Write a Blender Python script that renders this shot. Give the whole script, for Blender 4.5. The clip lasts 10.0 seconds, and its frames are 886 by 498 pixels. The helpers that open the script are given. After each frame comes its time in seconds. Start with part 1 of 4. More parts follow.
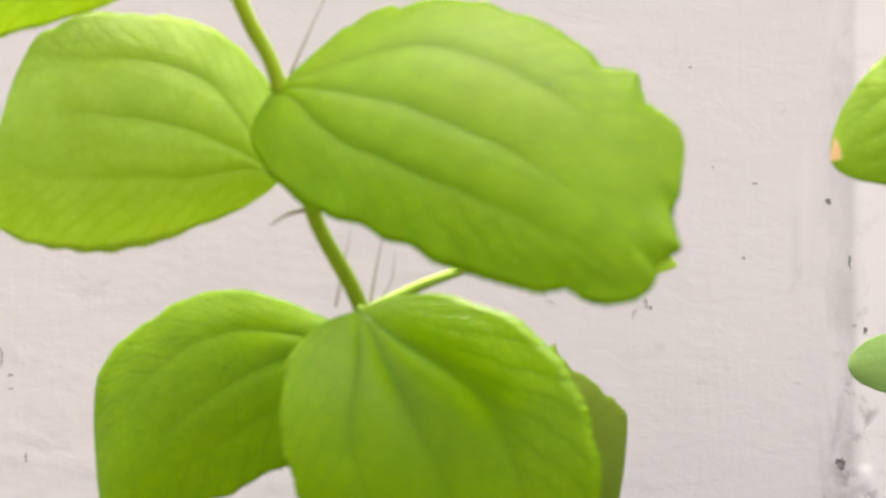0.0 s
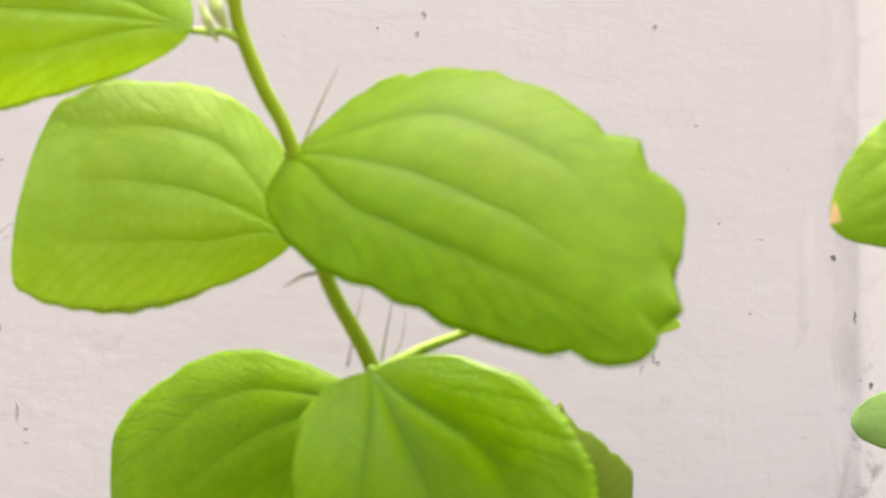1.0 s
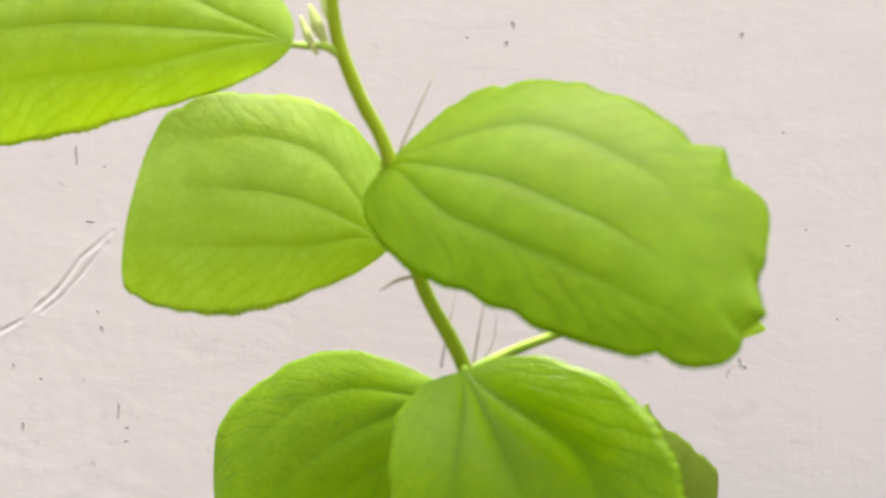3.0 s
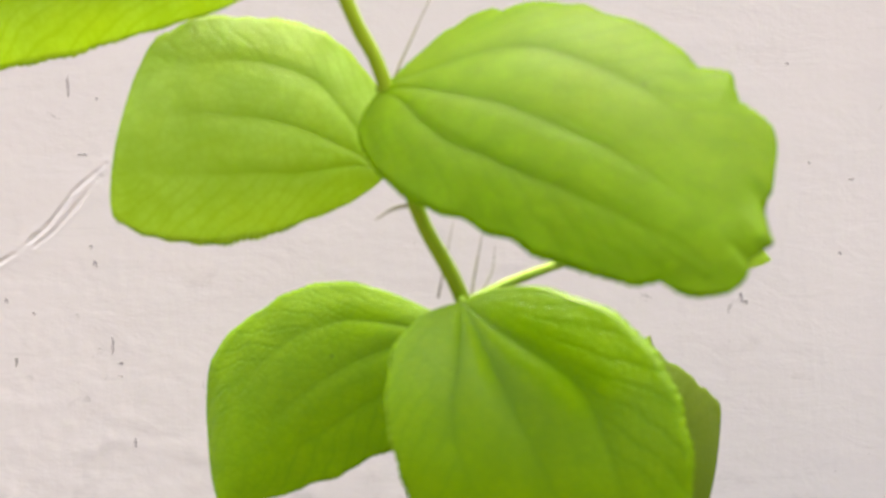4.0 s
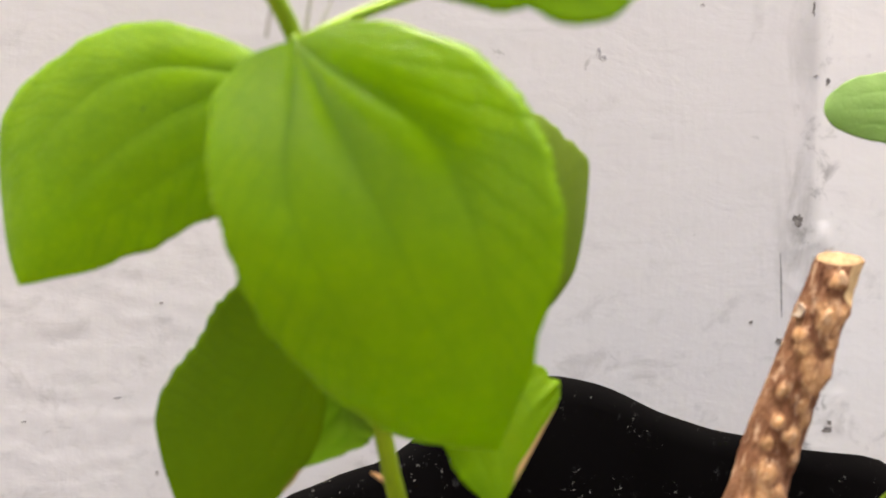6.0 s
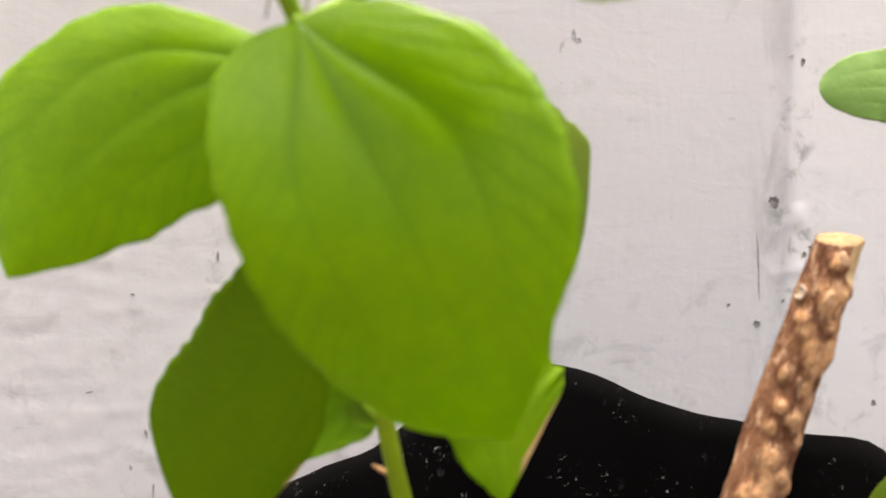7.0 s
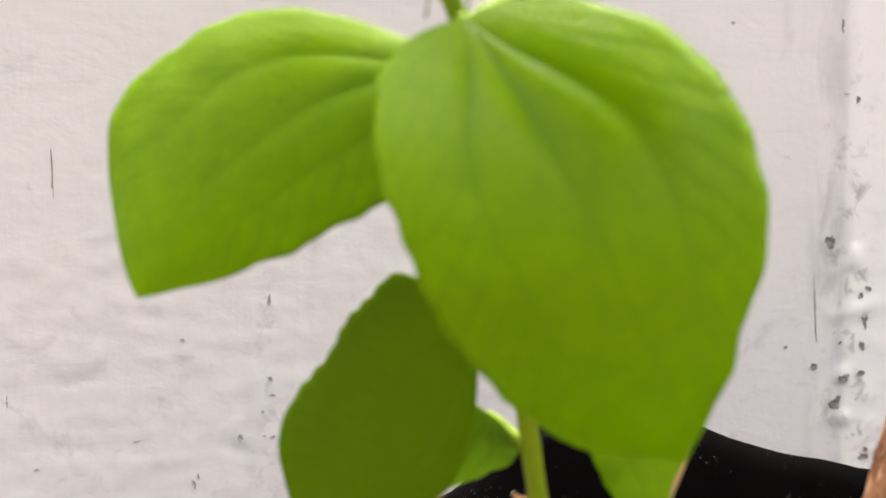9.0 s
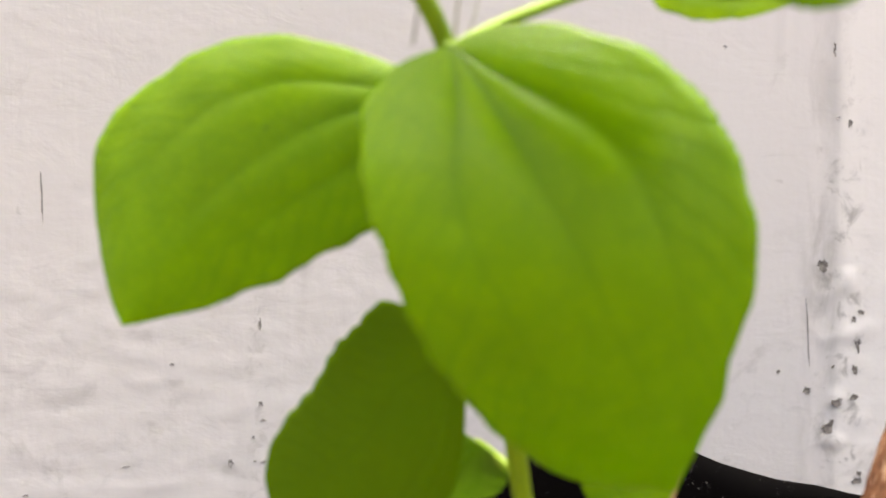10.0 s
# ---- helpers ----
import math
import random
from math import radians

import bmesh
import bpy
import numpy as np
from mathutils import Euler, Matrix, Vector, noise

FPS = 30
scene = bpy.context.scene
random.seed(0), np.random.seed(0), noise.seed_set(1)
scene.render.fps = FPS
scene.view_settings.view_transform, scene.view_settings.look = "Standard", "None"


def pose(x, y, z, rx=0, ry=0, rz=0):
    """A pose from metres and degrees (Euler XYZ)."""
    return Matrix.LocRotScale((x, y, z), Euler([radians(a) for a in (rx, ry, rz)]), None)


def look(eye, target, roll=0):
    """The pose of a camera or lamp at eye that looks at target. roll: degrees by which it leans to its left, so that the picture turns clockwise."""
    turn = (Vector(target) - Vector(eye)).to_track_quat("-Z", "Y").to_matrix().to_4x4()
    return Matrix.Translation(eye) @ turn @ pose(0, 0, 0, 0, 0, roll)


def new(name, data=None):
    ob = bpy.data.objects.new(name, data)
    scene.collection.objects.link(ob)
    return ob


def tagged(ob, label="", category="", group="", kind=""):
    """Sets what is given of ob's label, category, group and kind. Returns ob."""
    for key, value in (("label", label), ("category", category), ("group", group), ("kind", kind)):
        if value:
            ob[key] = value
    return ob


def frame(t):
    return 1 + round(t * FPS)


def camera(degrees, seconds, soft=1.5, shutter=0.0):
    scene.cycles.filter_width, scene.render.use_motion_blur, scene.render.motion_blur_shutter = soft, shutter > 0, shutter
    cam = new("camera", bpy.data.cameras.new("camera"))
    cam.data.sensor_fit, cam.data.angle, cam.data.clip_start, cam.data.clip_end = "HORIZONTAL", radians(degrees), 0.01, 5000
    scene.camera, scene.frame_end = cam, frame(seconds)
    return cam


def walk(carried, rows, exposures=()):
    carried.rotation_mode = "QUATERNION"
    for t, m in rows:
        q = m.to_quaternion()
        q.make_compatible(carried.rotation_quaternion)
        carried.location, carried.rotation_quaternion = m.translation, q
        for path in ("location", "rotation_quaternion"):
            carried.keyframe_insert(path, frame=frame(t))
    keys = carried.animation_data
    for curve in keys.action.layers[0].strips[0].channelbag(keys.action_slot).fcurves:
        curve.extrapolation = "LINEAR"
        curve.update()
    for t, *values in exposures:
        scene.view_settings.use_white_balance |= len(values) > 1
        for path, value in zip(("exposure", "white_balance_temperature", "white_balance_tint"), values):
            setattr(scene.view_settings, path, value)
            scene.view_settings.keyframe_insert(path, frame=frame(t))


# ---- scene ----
cam = camera(32.0, 10.0, soft=1.5)
PATH = [
    (0, (-0.10151, -0.58666, 0.32201), (0.0895, 1.4035, 0.2698), -0.26),
    (0.2, (-0.10160, -0.58880, 0.32310), (0.0838, 1.3662, 0.2884), -0.22),
    (0.5, (-0.10183, -0.59157, 0.32424), (0.0879, 1.3994, 0.3139), -0.15),
    (1, (-0.10202, -0.59491, 0.32450), (0.0759, 1.3971, 0.3370), -0.24),
    (1.5, (-0.10179, -0.59749, 0.32536), (0.0662, 1.3954, 0.3449), -0.17),
    (2, (-0.10316, -0.59880, 0.32462), (0.0467, 1.3954, 0.3526), -0.05),
    (2.2, (-0.10337, -0.60080, 0.32488), (0.0309, 1.3945, 0.3511), -0.10),
    (3.3, (-0.10384, -0.60691, 0.32435), (-0.0465, 1.3922, 0.3344), -0.10),
    (3.5, (-0.10365, -0.60612, 0.32433), (-0.0421, 1.3929, 0.3213), -0.16),
    (4, (-0.10317, -0.59807, 0.32223), (-0.0358, 1.3999, 0.2630), -0.13),
    (4.5, (-0.10052, -0.58457, 0.31801), (0.0126, 1.4083, 0.1937), -0.08),
    (5, (-0.09801, -0.57198, 0.31639), (0.0655, 1.4090, 0.0951), -0.14),
    (5.2, (-0.09810, -0.56720, 0.31540), (0.0900, 1.3878, 0.0598), -0.14),
    (5.5, (-0.09838, -0.56119, 0.31381), (0.1105, 1.4060, 0.0198), -0.15),
    (6, (-0.09957, -0.55552, 0.31325), (0.1640, 1.3962, -0.0349), -0.32),
    (6.2, (-0.10080, -0.55350, 0.31320), (0.1635, 1.4015, -0.0524), -0.40),
    (7.3, (-0.11173, -0.54566, 0.31068), (0.2340, 1.3902, -0.0541), -0.82),
    (7.5, (-0.11387, -0.54569, 0.30978), (0.2312, 1.3903, -0.0547), -0.74),
    (8, (-0.12385, -0.54080, 0.30814), (0.2550, 1.3929, -0.0345), -0.97),
    (8.2, (-0.12650, -0.53860, 0.30770), (0.2521, 1.4164, -0.0261), -0.95),
    (8.5, (-0.13549, -0.53517, 0.30297), (0.2813, 1.3980, 0.0042), -0.92),
    (8.8, (-0.13900, -0.53100, 0.30100), (0.2681, 1.4240, 0.0353), -0.96),
    (9, (-0.13965, -0.52950, 0.30064), (0.2431, 1.4138, 0.0229), -0.98),
    (9.2, (-0.13900, -0.52930, 0.30060), (0.2457, 1.4257, 0.0176), -0.97),
    (9.5, (-0.13785, -0.52922, 0.30062), (0.2465, 1.4148, 0.0303), -0.95),
    (10, (-0.13804, -0.52783, 0.30159), (0.2522, 1.4175, 0.0500), -0.97),
]
walk(cam, [(t, look(eye, target, roll)) for t, eye, target, roll in PATH])

# the phone's near focus: a small round aperture, focused between plant and wall
cam.data.dof.use_dof, cam.data.dof.focus_distance, cam.data.dof.aperture_fstop = True, 0.47, 20.0

# ---- light ----
world = bpy.data.worlds.new("daylight")
scene.world = world
world.use_nodes = True
wn = world.node_tree.nodes
sky = wn.new("ShaderNodeTexSky")
sky.sky_type, sky.sun_disc = "NISHITA", False
sky.sun_elevation, sky.sun_rotation = radians(72), radians(15)
sky.air_density, sky.dust_density, sky.ozone_density = 0.5, 9.0, 0.2
world.node_tree.links.new(sky.outputs[0], wn["Background"].inputs[0])
wn["Background"].inputs[1].default_value = 0.15
sun = new("sun", bpy.data.lights.new("sun", "SUN"))
sun.data.energy, sun.data.angle, sun.data.color = 1.55, radians(110), (1.0, 0.97, 0.93)
sun.matrix_world = look((0.08, 0.22, 1.10), (0, 0, 0))
scene.view_settings.exposure = 2.0
scene.view_settings.use_white_balance = True
scene.view_settings.white_balance_temperature, scene.view_settings.white_balance_tint = 7150, 7


# ---- materials ----
class Nodes:
    """A material's node tree with short ways to add nodes."""

    def __init__(self, name):
        self.mat = bpy.data.materials.new(name)
        self.mat.use_nodes = True
        self.tree = self.mat.node_tree
        self.tree.nodes.clear()
        self.out = self.tree.nodes.new("ShaderNodeOutputMaterial")

    def put(self, target, value):
        if hasattr(value, "is_linked"):
            self.tree.links.new(value, target)
        else:
            target.default_value = value

    def math(self, op, a, b=0.0, c=0.0, clamp=False):
        n = self.tree.nodes.new("ShaderNodeMath")
        n.operation, n.use_clamp = op, clamp
        for k, v in enumerate((a, b, c)):
            self.put(n.inputs[k], v)
        return n.outputs[0]

    def noise(self, vector, scale, detail=4.0, rough=0.55, warp=0.0):
        n = self.tree.nodes.new("ShaderNodeTexNoise")
        self.put(n.inputs["Vector"], vector)
        for k, v in (("Scale", scale), ("Detail", detail), ("Roughness", rough), ("Distortion", warp)):
            n.inputs[k].default_value = v
        return n.outputs["Fac"]

    def voronoi(self, vector, scale, feature="F1"):
        n = self.tree.nodes.new("ShaderNodeTexVoronoi")
        n.feature = feature
        self.put(n.inputs["Vector"], vector)
        n.inputs["Scale"].default_value = scale
        return n.outputs["Distance"]

    def coords(self, which="Object", scale=(1, 1, 1)):
        c = self.tree.nodes.new("ShaderNodeTexCoord")
        m = self.tree.nodes.new("ShaderNodeMapping")
        m.inputs["Scale"].default_value = scale
        self.tree.links.new(c.outputs[which], m.inputs["Vector"])
        return m.outputs[0]

    def ramp(self, fac, low, high):
        n = self.tree.nodes.new("ShaderNodeMapRange")
        n.interpolation_type = "SMOOTHSTEP"
        for k, v in ((0, fac), (1, low), (2, high)):
            self.put(n.inputs[k], v)
        return n.outputs[0]

    def mix(self, fac, a, b):
        n = self.tree.nodes.new("ShaderNodeMix")
        n.data_type = "RGBA"
        self.put(n.inputs["Factor"], fac)
        for key, v in ((6, a), (7, b)):
            self.put(n.inputs[key], v if hasattr(v, "is_linked") else (*v, 1.0))
        return n.outputs[2]

    def bump(self, height, strength, distance):
        n = self.tree.nodes.new("ShaderNodeBump")
        n.inputs["Strength"].default_value, n.inputs["Distance"].default_value = strength, distance
        self.put(n.inputs["Height"], height)
        return n.outputs[0]

    def surface(self, colour, rough, normal=None, specular=0.5):
        n = self.tree.nodes.new("ShaderNodeBsdfPrincipled")
        self.put(n.inputs["Base Color"], colour if hasattr(colour, "is_linked") else (*colour, 1.0))
        self.put(n.inputs["Roughness"], rough)
        n.inputs["Specular IOR Level"].default_value = specular
        if normal is not None:
            self.put(n.inputs["Normal"], normal)
        return n.outputs[0]

    def done(self, shader):
        self.tree.links.new(shader, self.out.inputs[0])
        return self.mat


def wall_paint():
    m = Nodes("old_white_wall_paint")
    p = m.coords()
    drip = m.coords(scale=(1, 1, 0.12))
    cloud = m.noise(p, 9, 5, 0.6)
    streak = m.noise(drip, 70, 4, 0.6, 0.4)
    grain = m.noise(p, 420, 3, 0.6)
    dirt = m.math("MULTIPLY", m.ramp(streak, 0.55, 0.8), m.ramp(cloud, 0.45, 0.7))
    scratch = m.ramp(m.noise(m.coords(scale=(0.10, 1, 1)), 260, 4, 0.62, 0.2), 0.60, 0.72)
    nick = m.math("MULTIPLY", m.ramp(m.noise(m.coords(scale=(0.5, 1, 0.6)), 210, 3, 0.6, 0.8), 0.66, 0.74), m.ramp(m.noise(p, 30, 2), 0.48, 0.62))
    fleck = m.math("MULTIPLY", m.ramp(m.voronoi(p, 95), 0.13, 0.06), m.ramp(m.noise(p, 17, 2), 0.58, 0.7))
    col = m.mix(cloud, (0.70, 0.668, 0.668), (0.77, 0.738, 0.738))
    col = m.mix(m.math("MULTIPLY", dirt, 0.35), col, (0.50, 0.47, 0.455))
    col = m.mix(m.math("MULTIPLY", scratch, 0.16), col, (0.47, 0.45, 0.44))
    col = m.mix(m.math("MULTIPLY", nick, 0.50), col, (0.36, 0.34, 0.33))
    sep = m.tree.nodes.new("ShaderNodeSeparateXYZ")
    m.tree.links.new(m.coords(), sep.inputs[0])
    # right of the seam: whiter colour in place of a plane catching more light
    lit_plane = m.ramp(m.math("MULTIPLY_ADD", m.noise(p, 60, 3), 0.003, sep.outputs[0]), 0.1165, 0.1195)
    col = m.mix(lit_plane, col, (0.85, 0.815, 0.805))
    off = m.math("ABSOLUTE", m.math("ADD", sep.outputs[0], -0.1105))
    seam = m.math("MULTIPLY", m.ramp(off, 0.011, 0.002), m.ramp(m.noise(m.coords(scale=(1, 1, 0.35)), 48, 5, 0.65, 0.4), 0.44, 0.66))
    low_down = m.ramp(sep.outputs[2], 0.33, 0.21)
    col = m.mix(m.math("MULTIPLY", seam, m.math("MULTIPLY_ADD", low_down, 0.5, 0.25)), col, (0.43, 0.41, 0.40))
    smudge = m.math("MULTIPLY", m.ramp(m.noise(p, 95, 5, 0.68, 0.5), 0.52, 0.68), m.ramp(m.math("ABSOLUTE", m.math("ADD", sep.outputs[0], -0.118)), 0.014, 0.004))
    col = m.mix(m.math("MULTIPLY", smudge, m.math("MULTIPLY_ADD", low_down, 0.7, 0.1)), col, (0.34, 0.32, 0.31))
    grime = m.math("MULTIPLY", m.ramp(m.noise(p, 48, 5, 0.65, 0.6), 0.60, 0.76), m.ramp(cloud, 0.4, 0.6))
    col = m.mix(m.math("MULTIPLY", grime, 0.36), col, (0.44, 0.41, 0.395))
    col = m.mix(m.math("MULTIPLY", fleck, 0.45), col, (0.36, 0.33, 0.31))
    pits = m.ramp(m.math("ABSOLUTE", m.math("ADD", sep.outputs[0], 0.0985)), 0.007, 0.001)
    pits = m.math("MULTIPLY", pits, m.math("MULTIPLY", m.ramp(sep.outputs[2], 0.26, 0.20), m.ramp(m.noise(p, 170, 4, 0.65, 0.4), 0.50, 0.66)))
    # grey patches, denser towards the foot of the wall
    base = m.math("MULTIPLY", m.ramp(sep.outputs[2], 0.27, 0.15), m.ramp(m.noise(m.coords(scale=(0.7, 1, 1)), 75, 5, 0.66, 0.6), 0.52, 0.70))
    col = m.mix(m.math("MULTIPLY", m.math("MAXIMUM", pits, base), 0.42), col, (0.42, 0.395, 0.385))
    brush = m.noise(m.coords(scale=(0.4, 1, 1)), 95, 5, 0.62, 0.7)
    lumps = m.noise(m.coords(scale=(0.6, 1, 1)), 62, 4, 0.6, 0.4)
    h = m.math("ADD", m.math("MULTIPLY", grain, 0.08), m.math("ADD", m.math("MULTIPLY", streak, 0.3), m.math("MULTIPLY_ADD", lumps, 0.8, m.math("MULTIPLY", brush, 0.3))))
    return m.done(m.surface(col, m.math("MULTIPLY_ADD", cloud, 0.2, 0.5), m.bump(h, 0.2, 0.0022), 0.3))


def leaf_skin(name, blade, vein, yellow, scorched=None, gloss=0.40, through_light=0.42, fade=0.95, sheen=0.26, spots=(), network=1.0):
    """Three-nerved leaf: uv x runs from the base to the tip, y from margin to margin."""
    m = Nodes(name)
    uv = m.tree.nodes.new("ShaderNodeUVMap")
    sep = m.tree.nodes.new("ShaderNodeSeparateXYZ")
    m.tree.links.new(uv.outputs[0], sep.inputs[0])
    s, v = sep.outputs[0], m.math("MULTIPLY_ADD", sep.outputs[1], 2.0, -1.0)
    p = m.coords()
    wobble = m.math("MULTIPLY_ADD", m.noise(p, 60, 2), 0.08, -0.04)
    side = m.math("ABSOLUTE", m.math("ADD", v, wobble))
    nerve = m.math("ABSOLUTE", m.math("SUBTRACT", side, m.math("MULTIPLY_ADD", m.ramp(s, -0.06, 0.34), 0.42, 0.06)))
    near = m.math("MINIMUM", side, nerve)
    wide = m.math("MINIMUM", m.math("MULTIPLY_ADD", s, 0.25, 0.06), 0.13)
    band = m.math("SUBTRACT", 1.0, m.math("DIVIDE", near, wide, clamp=True))
    line = m.math("MULTIPLY", m.ramp(near, 0.040, 0.006), m.ramp(s, 1.0, 0.45))
    band = m.math("MULTIPLY", m.math("POWER", band, 1.5), m.ramp(s, fade, fade - 0.55))
    cell = m.voronoi(p, 420, "DISTANCE_TO_EDGE")
    net = m.ramp(cell, 0.16, 0.02)
    blister = m.noise(p, 190, 3, 0.55, 0.3)
    rung = m.math("SINE", m.math("MULTIPLY", m.math("ADD", m.math("MULTIPLY", s, 13.0), m.math("MULTIPLY_ADD", side, -5.0, m.math("MULTIPLY", m.noise(p, 90, 2), 1.6))), 6.283))
    rung = m.math("MULTIPLY", m.ramp(rung, 0.55, 1.0), m.ramp(side, 0.42, 0.6))
    patch = m.noise(p, 55, 4, 0.6, 0.5)
    grain = m.noise(p, 480, 3, 0.6)
    info = m.tree.nodes.new("ShaderNodeObjectInfo")
    col = m.mix(m.ramp(patch, 0.35, 0.72), blade, yellow)
    col = m.mix(m.math("MULTIPLY", band, 0.78), col, vein)
    col = m.mix(m.math("MULTIPLY", line, 0.2), col, tuple(c * 0.62 for c in vein))
    col = m.mix(m.math("MULTIPLY", m.ramp(blister, 0.38, 0.64), 0.24 * network), col, vein)
    col = m.mix(m.math("MULTIPLY", net, 0.16 * network), col, vein)
    col = m.mix(m.math("MULTIPLY", rung, 0.3 * network), col, vein)
    col = m.mix(m.math("MULTIPLY_ADD", grain, 0.3, -0.06, clamp=True), col, tuple(c * 0.72 for c in vein))
    col = m.mix(m.math("MULTIPLY", info.outputs["Random"], 0.12), col, yellow)
    for at_s, at_v, size in spots:
        du, dv = m.math("MULTIPLY", m.math("ADD", s, -at_s), 1 / size), m.math("MULTIPLY", m.math("ADD", v, -at_v), 0.45 / size)
        gap = m.math("SQRT", m.math("ADD", m.math("MULTIPLY", du, du), m.math("MULTIPLY_ADD", dv, dv, m.math("MULTIPLY", grain, 0.5))))
        col = m.mix(m.math("MULTIPLY", m.ramp(gap, 1.1, 0.5), 0.7), col, (0.07, 0.11, 0.012))
    if scorched:
        low, high, left, right = scorched
        edge = m.ramp(m.math("MULTIPLY_ADD", m.noise(p, 260, 3), 0.05, s), low, low + 0.02)
        edge = m.math("MULTIPLY", edge, m.ramp(s, high + 0.02, high))
        edge = m.math("MULTIPLY", edge, m.math("MULTIPLY", m.ramp(v, left - 0.12, left + 0.05), m.ramp(v, right + 0.12, right - 0.05)))
        col = m.mix(edge, col, (0.66, 0.40, 0.22))
    h = m.math("ADD", m.math("MULTIPLY_ADD", line, -0.15, m.math("MULTIPLY", band, -0.7)), m.math("ADD", m.math("MULTIPLY", rung, -0.2), m.math("MULTIPLY", grain, 0.12)))
    h = m.math("ADD", h, m.math("MULTIPLY_ADD", blister, 0.75, m.math("MULTIPLY_ADD", net, -0.18, m.math("MULTIPLY", patch, 0.5))))
    front = m.surface(col, m.math("MULTIPLY_ADD", patch, 0.18, gloss), m.bump(h, 0.30 * network, 0.0006), sheen)
    thin = m.tree.nodes.new("ShaderNodeBsdfTranslucent")
    m.tree.links.new(m.mix(0.5, col, tuple(min(1.0, 2.4 * c) for c in yellow)), thin.inputs[0])
    both = m.tree.nodes.new("ShaderNodeMixShader")
    both.inputs[0].default_value = through_light
    m.tree.links.new(front, both.inputs[1])
    m.tree.links.new(thin.outputs[0], both.inputs[2])
    return m.done(both.outputs[0])


def green_bark():
    m = Nodes("green_stem_skin")
    p = m.coords(scale=(1, 1, 0.2))
    a, b = m.noise(p, 900, 4), m.noise(p, 60, 3)
    col = m.mix(b, (0.175, 0.285, 0.005), (0.27, 0.385, 0.012))
    col = m.mix(m.math("MULTIPLY", m.ramp(a, 0.5, 0.75), 0.4), col, (0.12, 0.20, 0.02))
    return m.done(m.surface(col, 0.5, m.bump(a, 0.3, 0.0003), 0.22))


def bark():
    m = Nodes("brown_stump_bark")
    p = m.coords()
    along = m.coords(scale=(1, 1, 0.18))
    fib, blot, fine = m.noise(along, 520, 5, 0.65, 0.6), m.noise(p, 160, 4, 0.6), m.noise(p, 800, 3)
    col = m.mix(m.ramp(blot, 0.35, 0.65), (0.115, 0.046, 0.024), (0.225, 0.108, 0.058))
    col = m.mix(m.ramp(fib, 0.50, 0.66), col, (0.40, 0.255, 0.17))
    col = m.mix(m.math("MULTIPLY", m.ramp(fib, 0.42, 0.3), 0.8), col, (0.07, 0.028, 0.014))
    knob = m.tree.nodes.new("ShaderNodeAttribute")
    knob.attribute_name = "rise"
    lump = m.ramp(m.math("MULTIPLY_ADD", blot, 0.9, m.math("MULTIPLY", knob.outputs["Fac"], 0.8)), 0.62, 1.15)
    col = m.mix(m.math("MULTIPLY", lump, 0.9), col, m.mix(m.ramp(fine, 0.30, 0.70), (0.38, 0.19, 0.085), (0.54, 0.32, 0.17)))
    # shade at the foot of each knob, painted as a dark ring
    crease_shade = m.math("MULTIPLY", m.ramp(knob.outputs["Fac"], 0.04, 0.16), m.ramp(knob.outputs["Fac"], 0.42, 0.22))
    col = m.mix(m.math("MULTIPLY", crease_shade, m.ramp(blot, 0.66, 0.36)), col, (0.13, 0.052, 0.024))
    stripped = m.tree.nodes.new("ShaderNodeAttribute")
    stripped.attribute_name = "stripped"
    col = m.mix(m.ramp(m.math("MULTIPLY_ADD", blot, 0.4, stripped.outputs["Fac"]), 0.42, 0.58), col, m.mix(fine, (0.44, 0.29, 0.14), (0.58, 0.42, 0.23)))
    return m.done(m.surface(col, 0.72, m.bump(m.math("ADD", fib, m.math("MULTIPLY", fine, 0.4)), 0.8, 0.0012), 0.14))


def plain(name, low, high, scale, rough, bump=0.3, depth=0.0006, specular=0.35):
    m = Nodes(name)
    p = m.coords()
    a, b = m.noise(p, scale, 5, 0.6), m.noise(p, scale * 7, 3, 0.6)
    col = m.mix(m.ramp(m.math("MULTIPLY_ADD", b, 0.35, m.math("MULTIPLY", a, 0.65)), 0.32, 0.68), low, high)
    return m.done(m.surface(col, rough, m.bump(m.math("ADD", a, m.math("MULTIPLY", b, 0.5)), bump, depth), specular))


def film():
    m = Nodes("black_plastic_film")
    p = m.coords()
    a, b = m.noise(p, 55, 4, 0.6, 0.8), m.noise(p, 330, 4, 0.6)
    dust = m.math("MULTIPLY", m.ramp(b, 0.60, 0.74), m.ramp(a, 0.48, 0.62))
    speck = m.math("MULTIPLY", m.ramp(m.noise(p, 420, 4, 0.7, 0.3), 0.60, 0.71), m.ramp(m.noise(p, 75, 2), 0.50, 0.60))
    col = m.mix(m.math("MULTIPLY", dust, 0.32), (0.002, 0.0015, 0.0015), (0.08, 0.078, 0.078))
    col = m.mix(m.math("MULTIPLY", speck, 0.6), col, (0.40, 0.38, 0.37))
    return m.done(m.surface(col, m.math("MULTIPLY_ADD", dust, 0.2, 0.55), m.bump(a, 0.2, 0.001), 0.05))


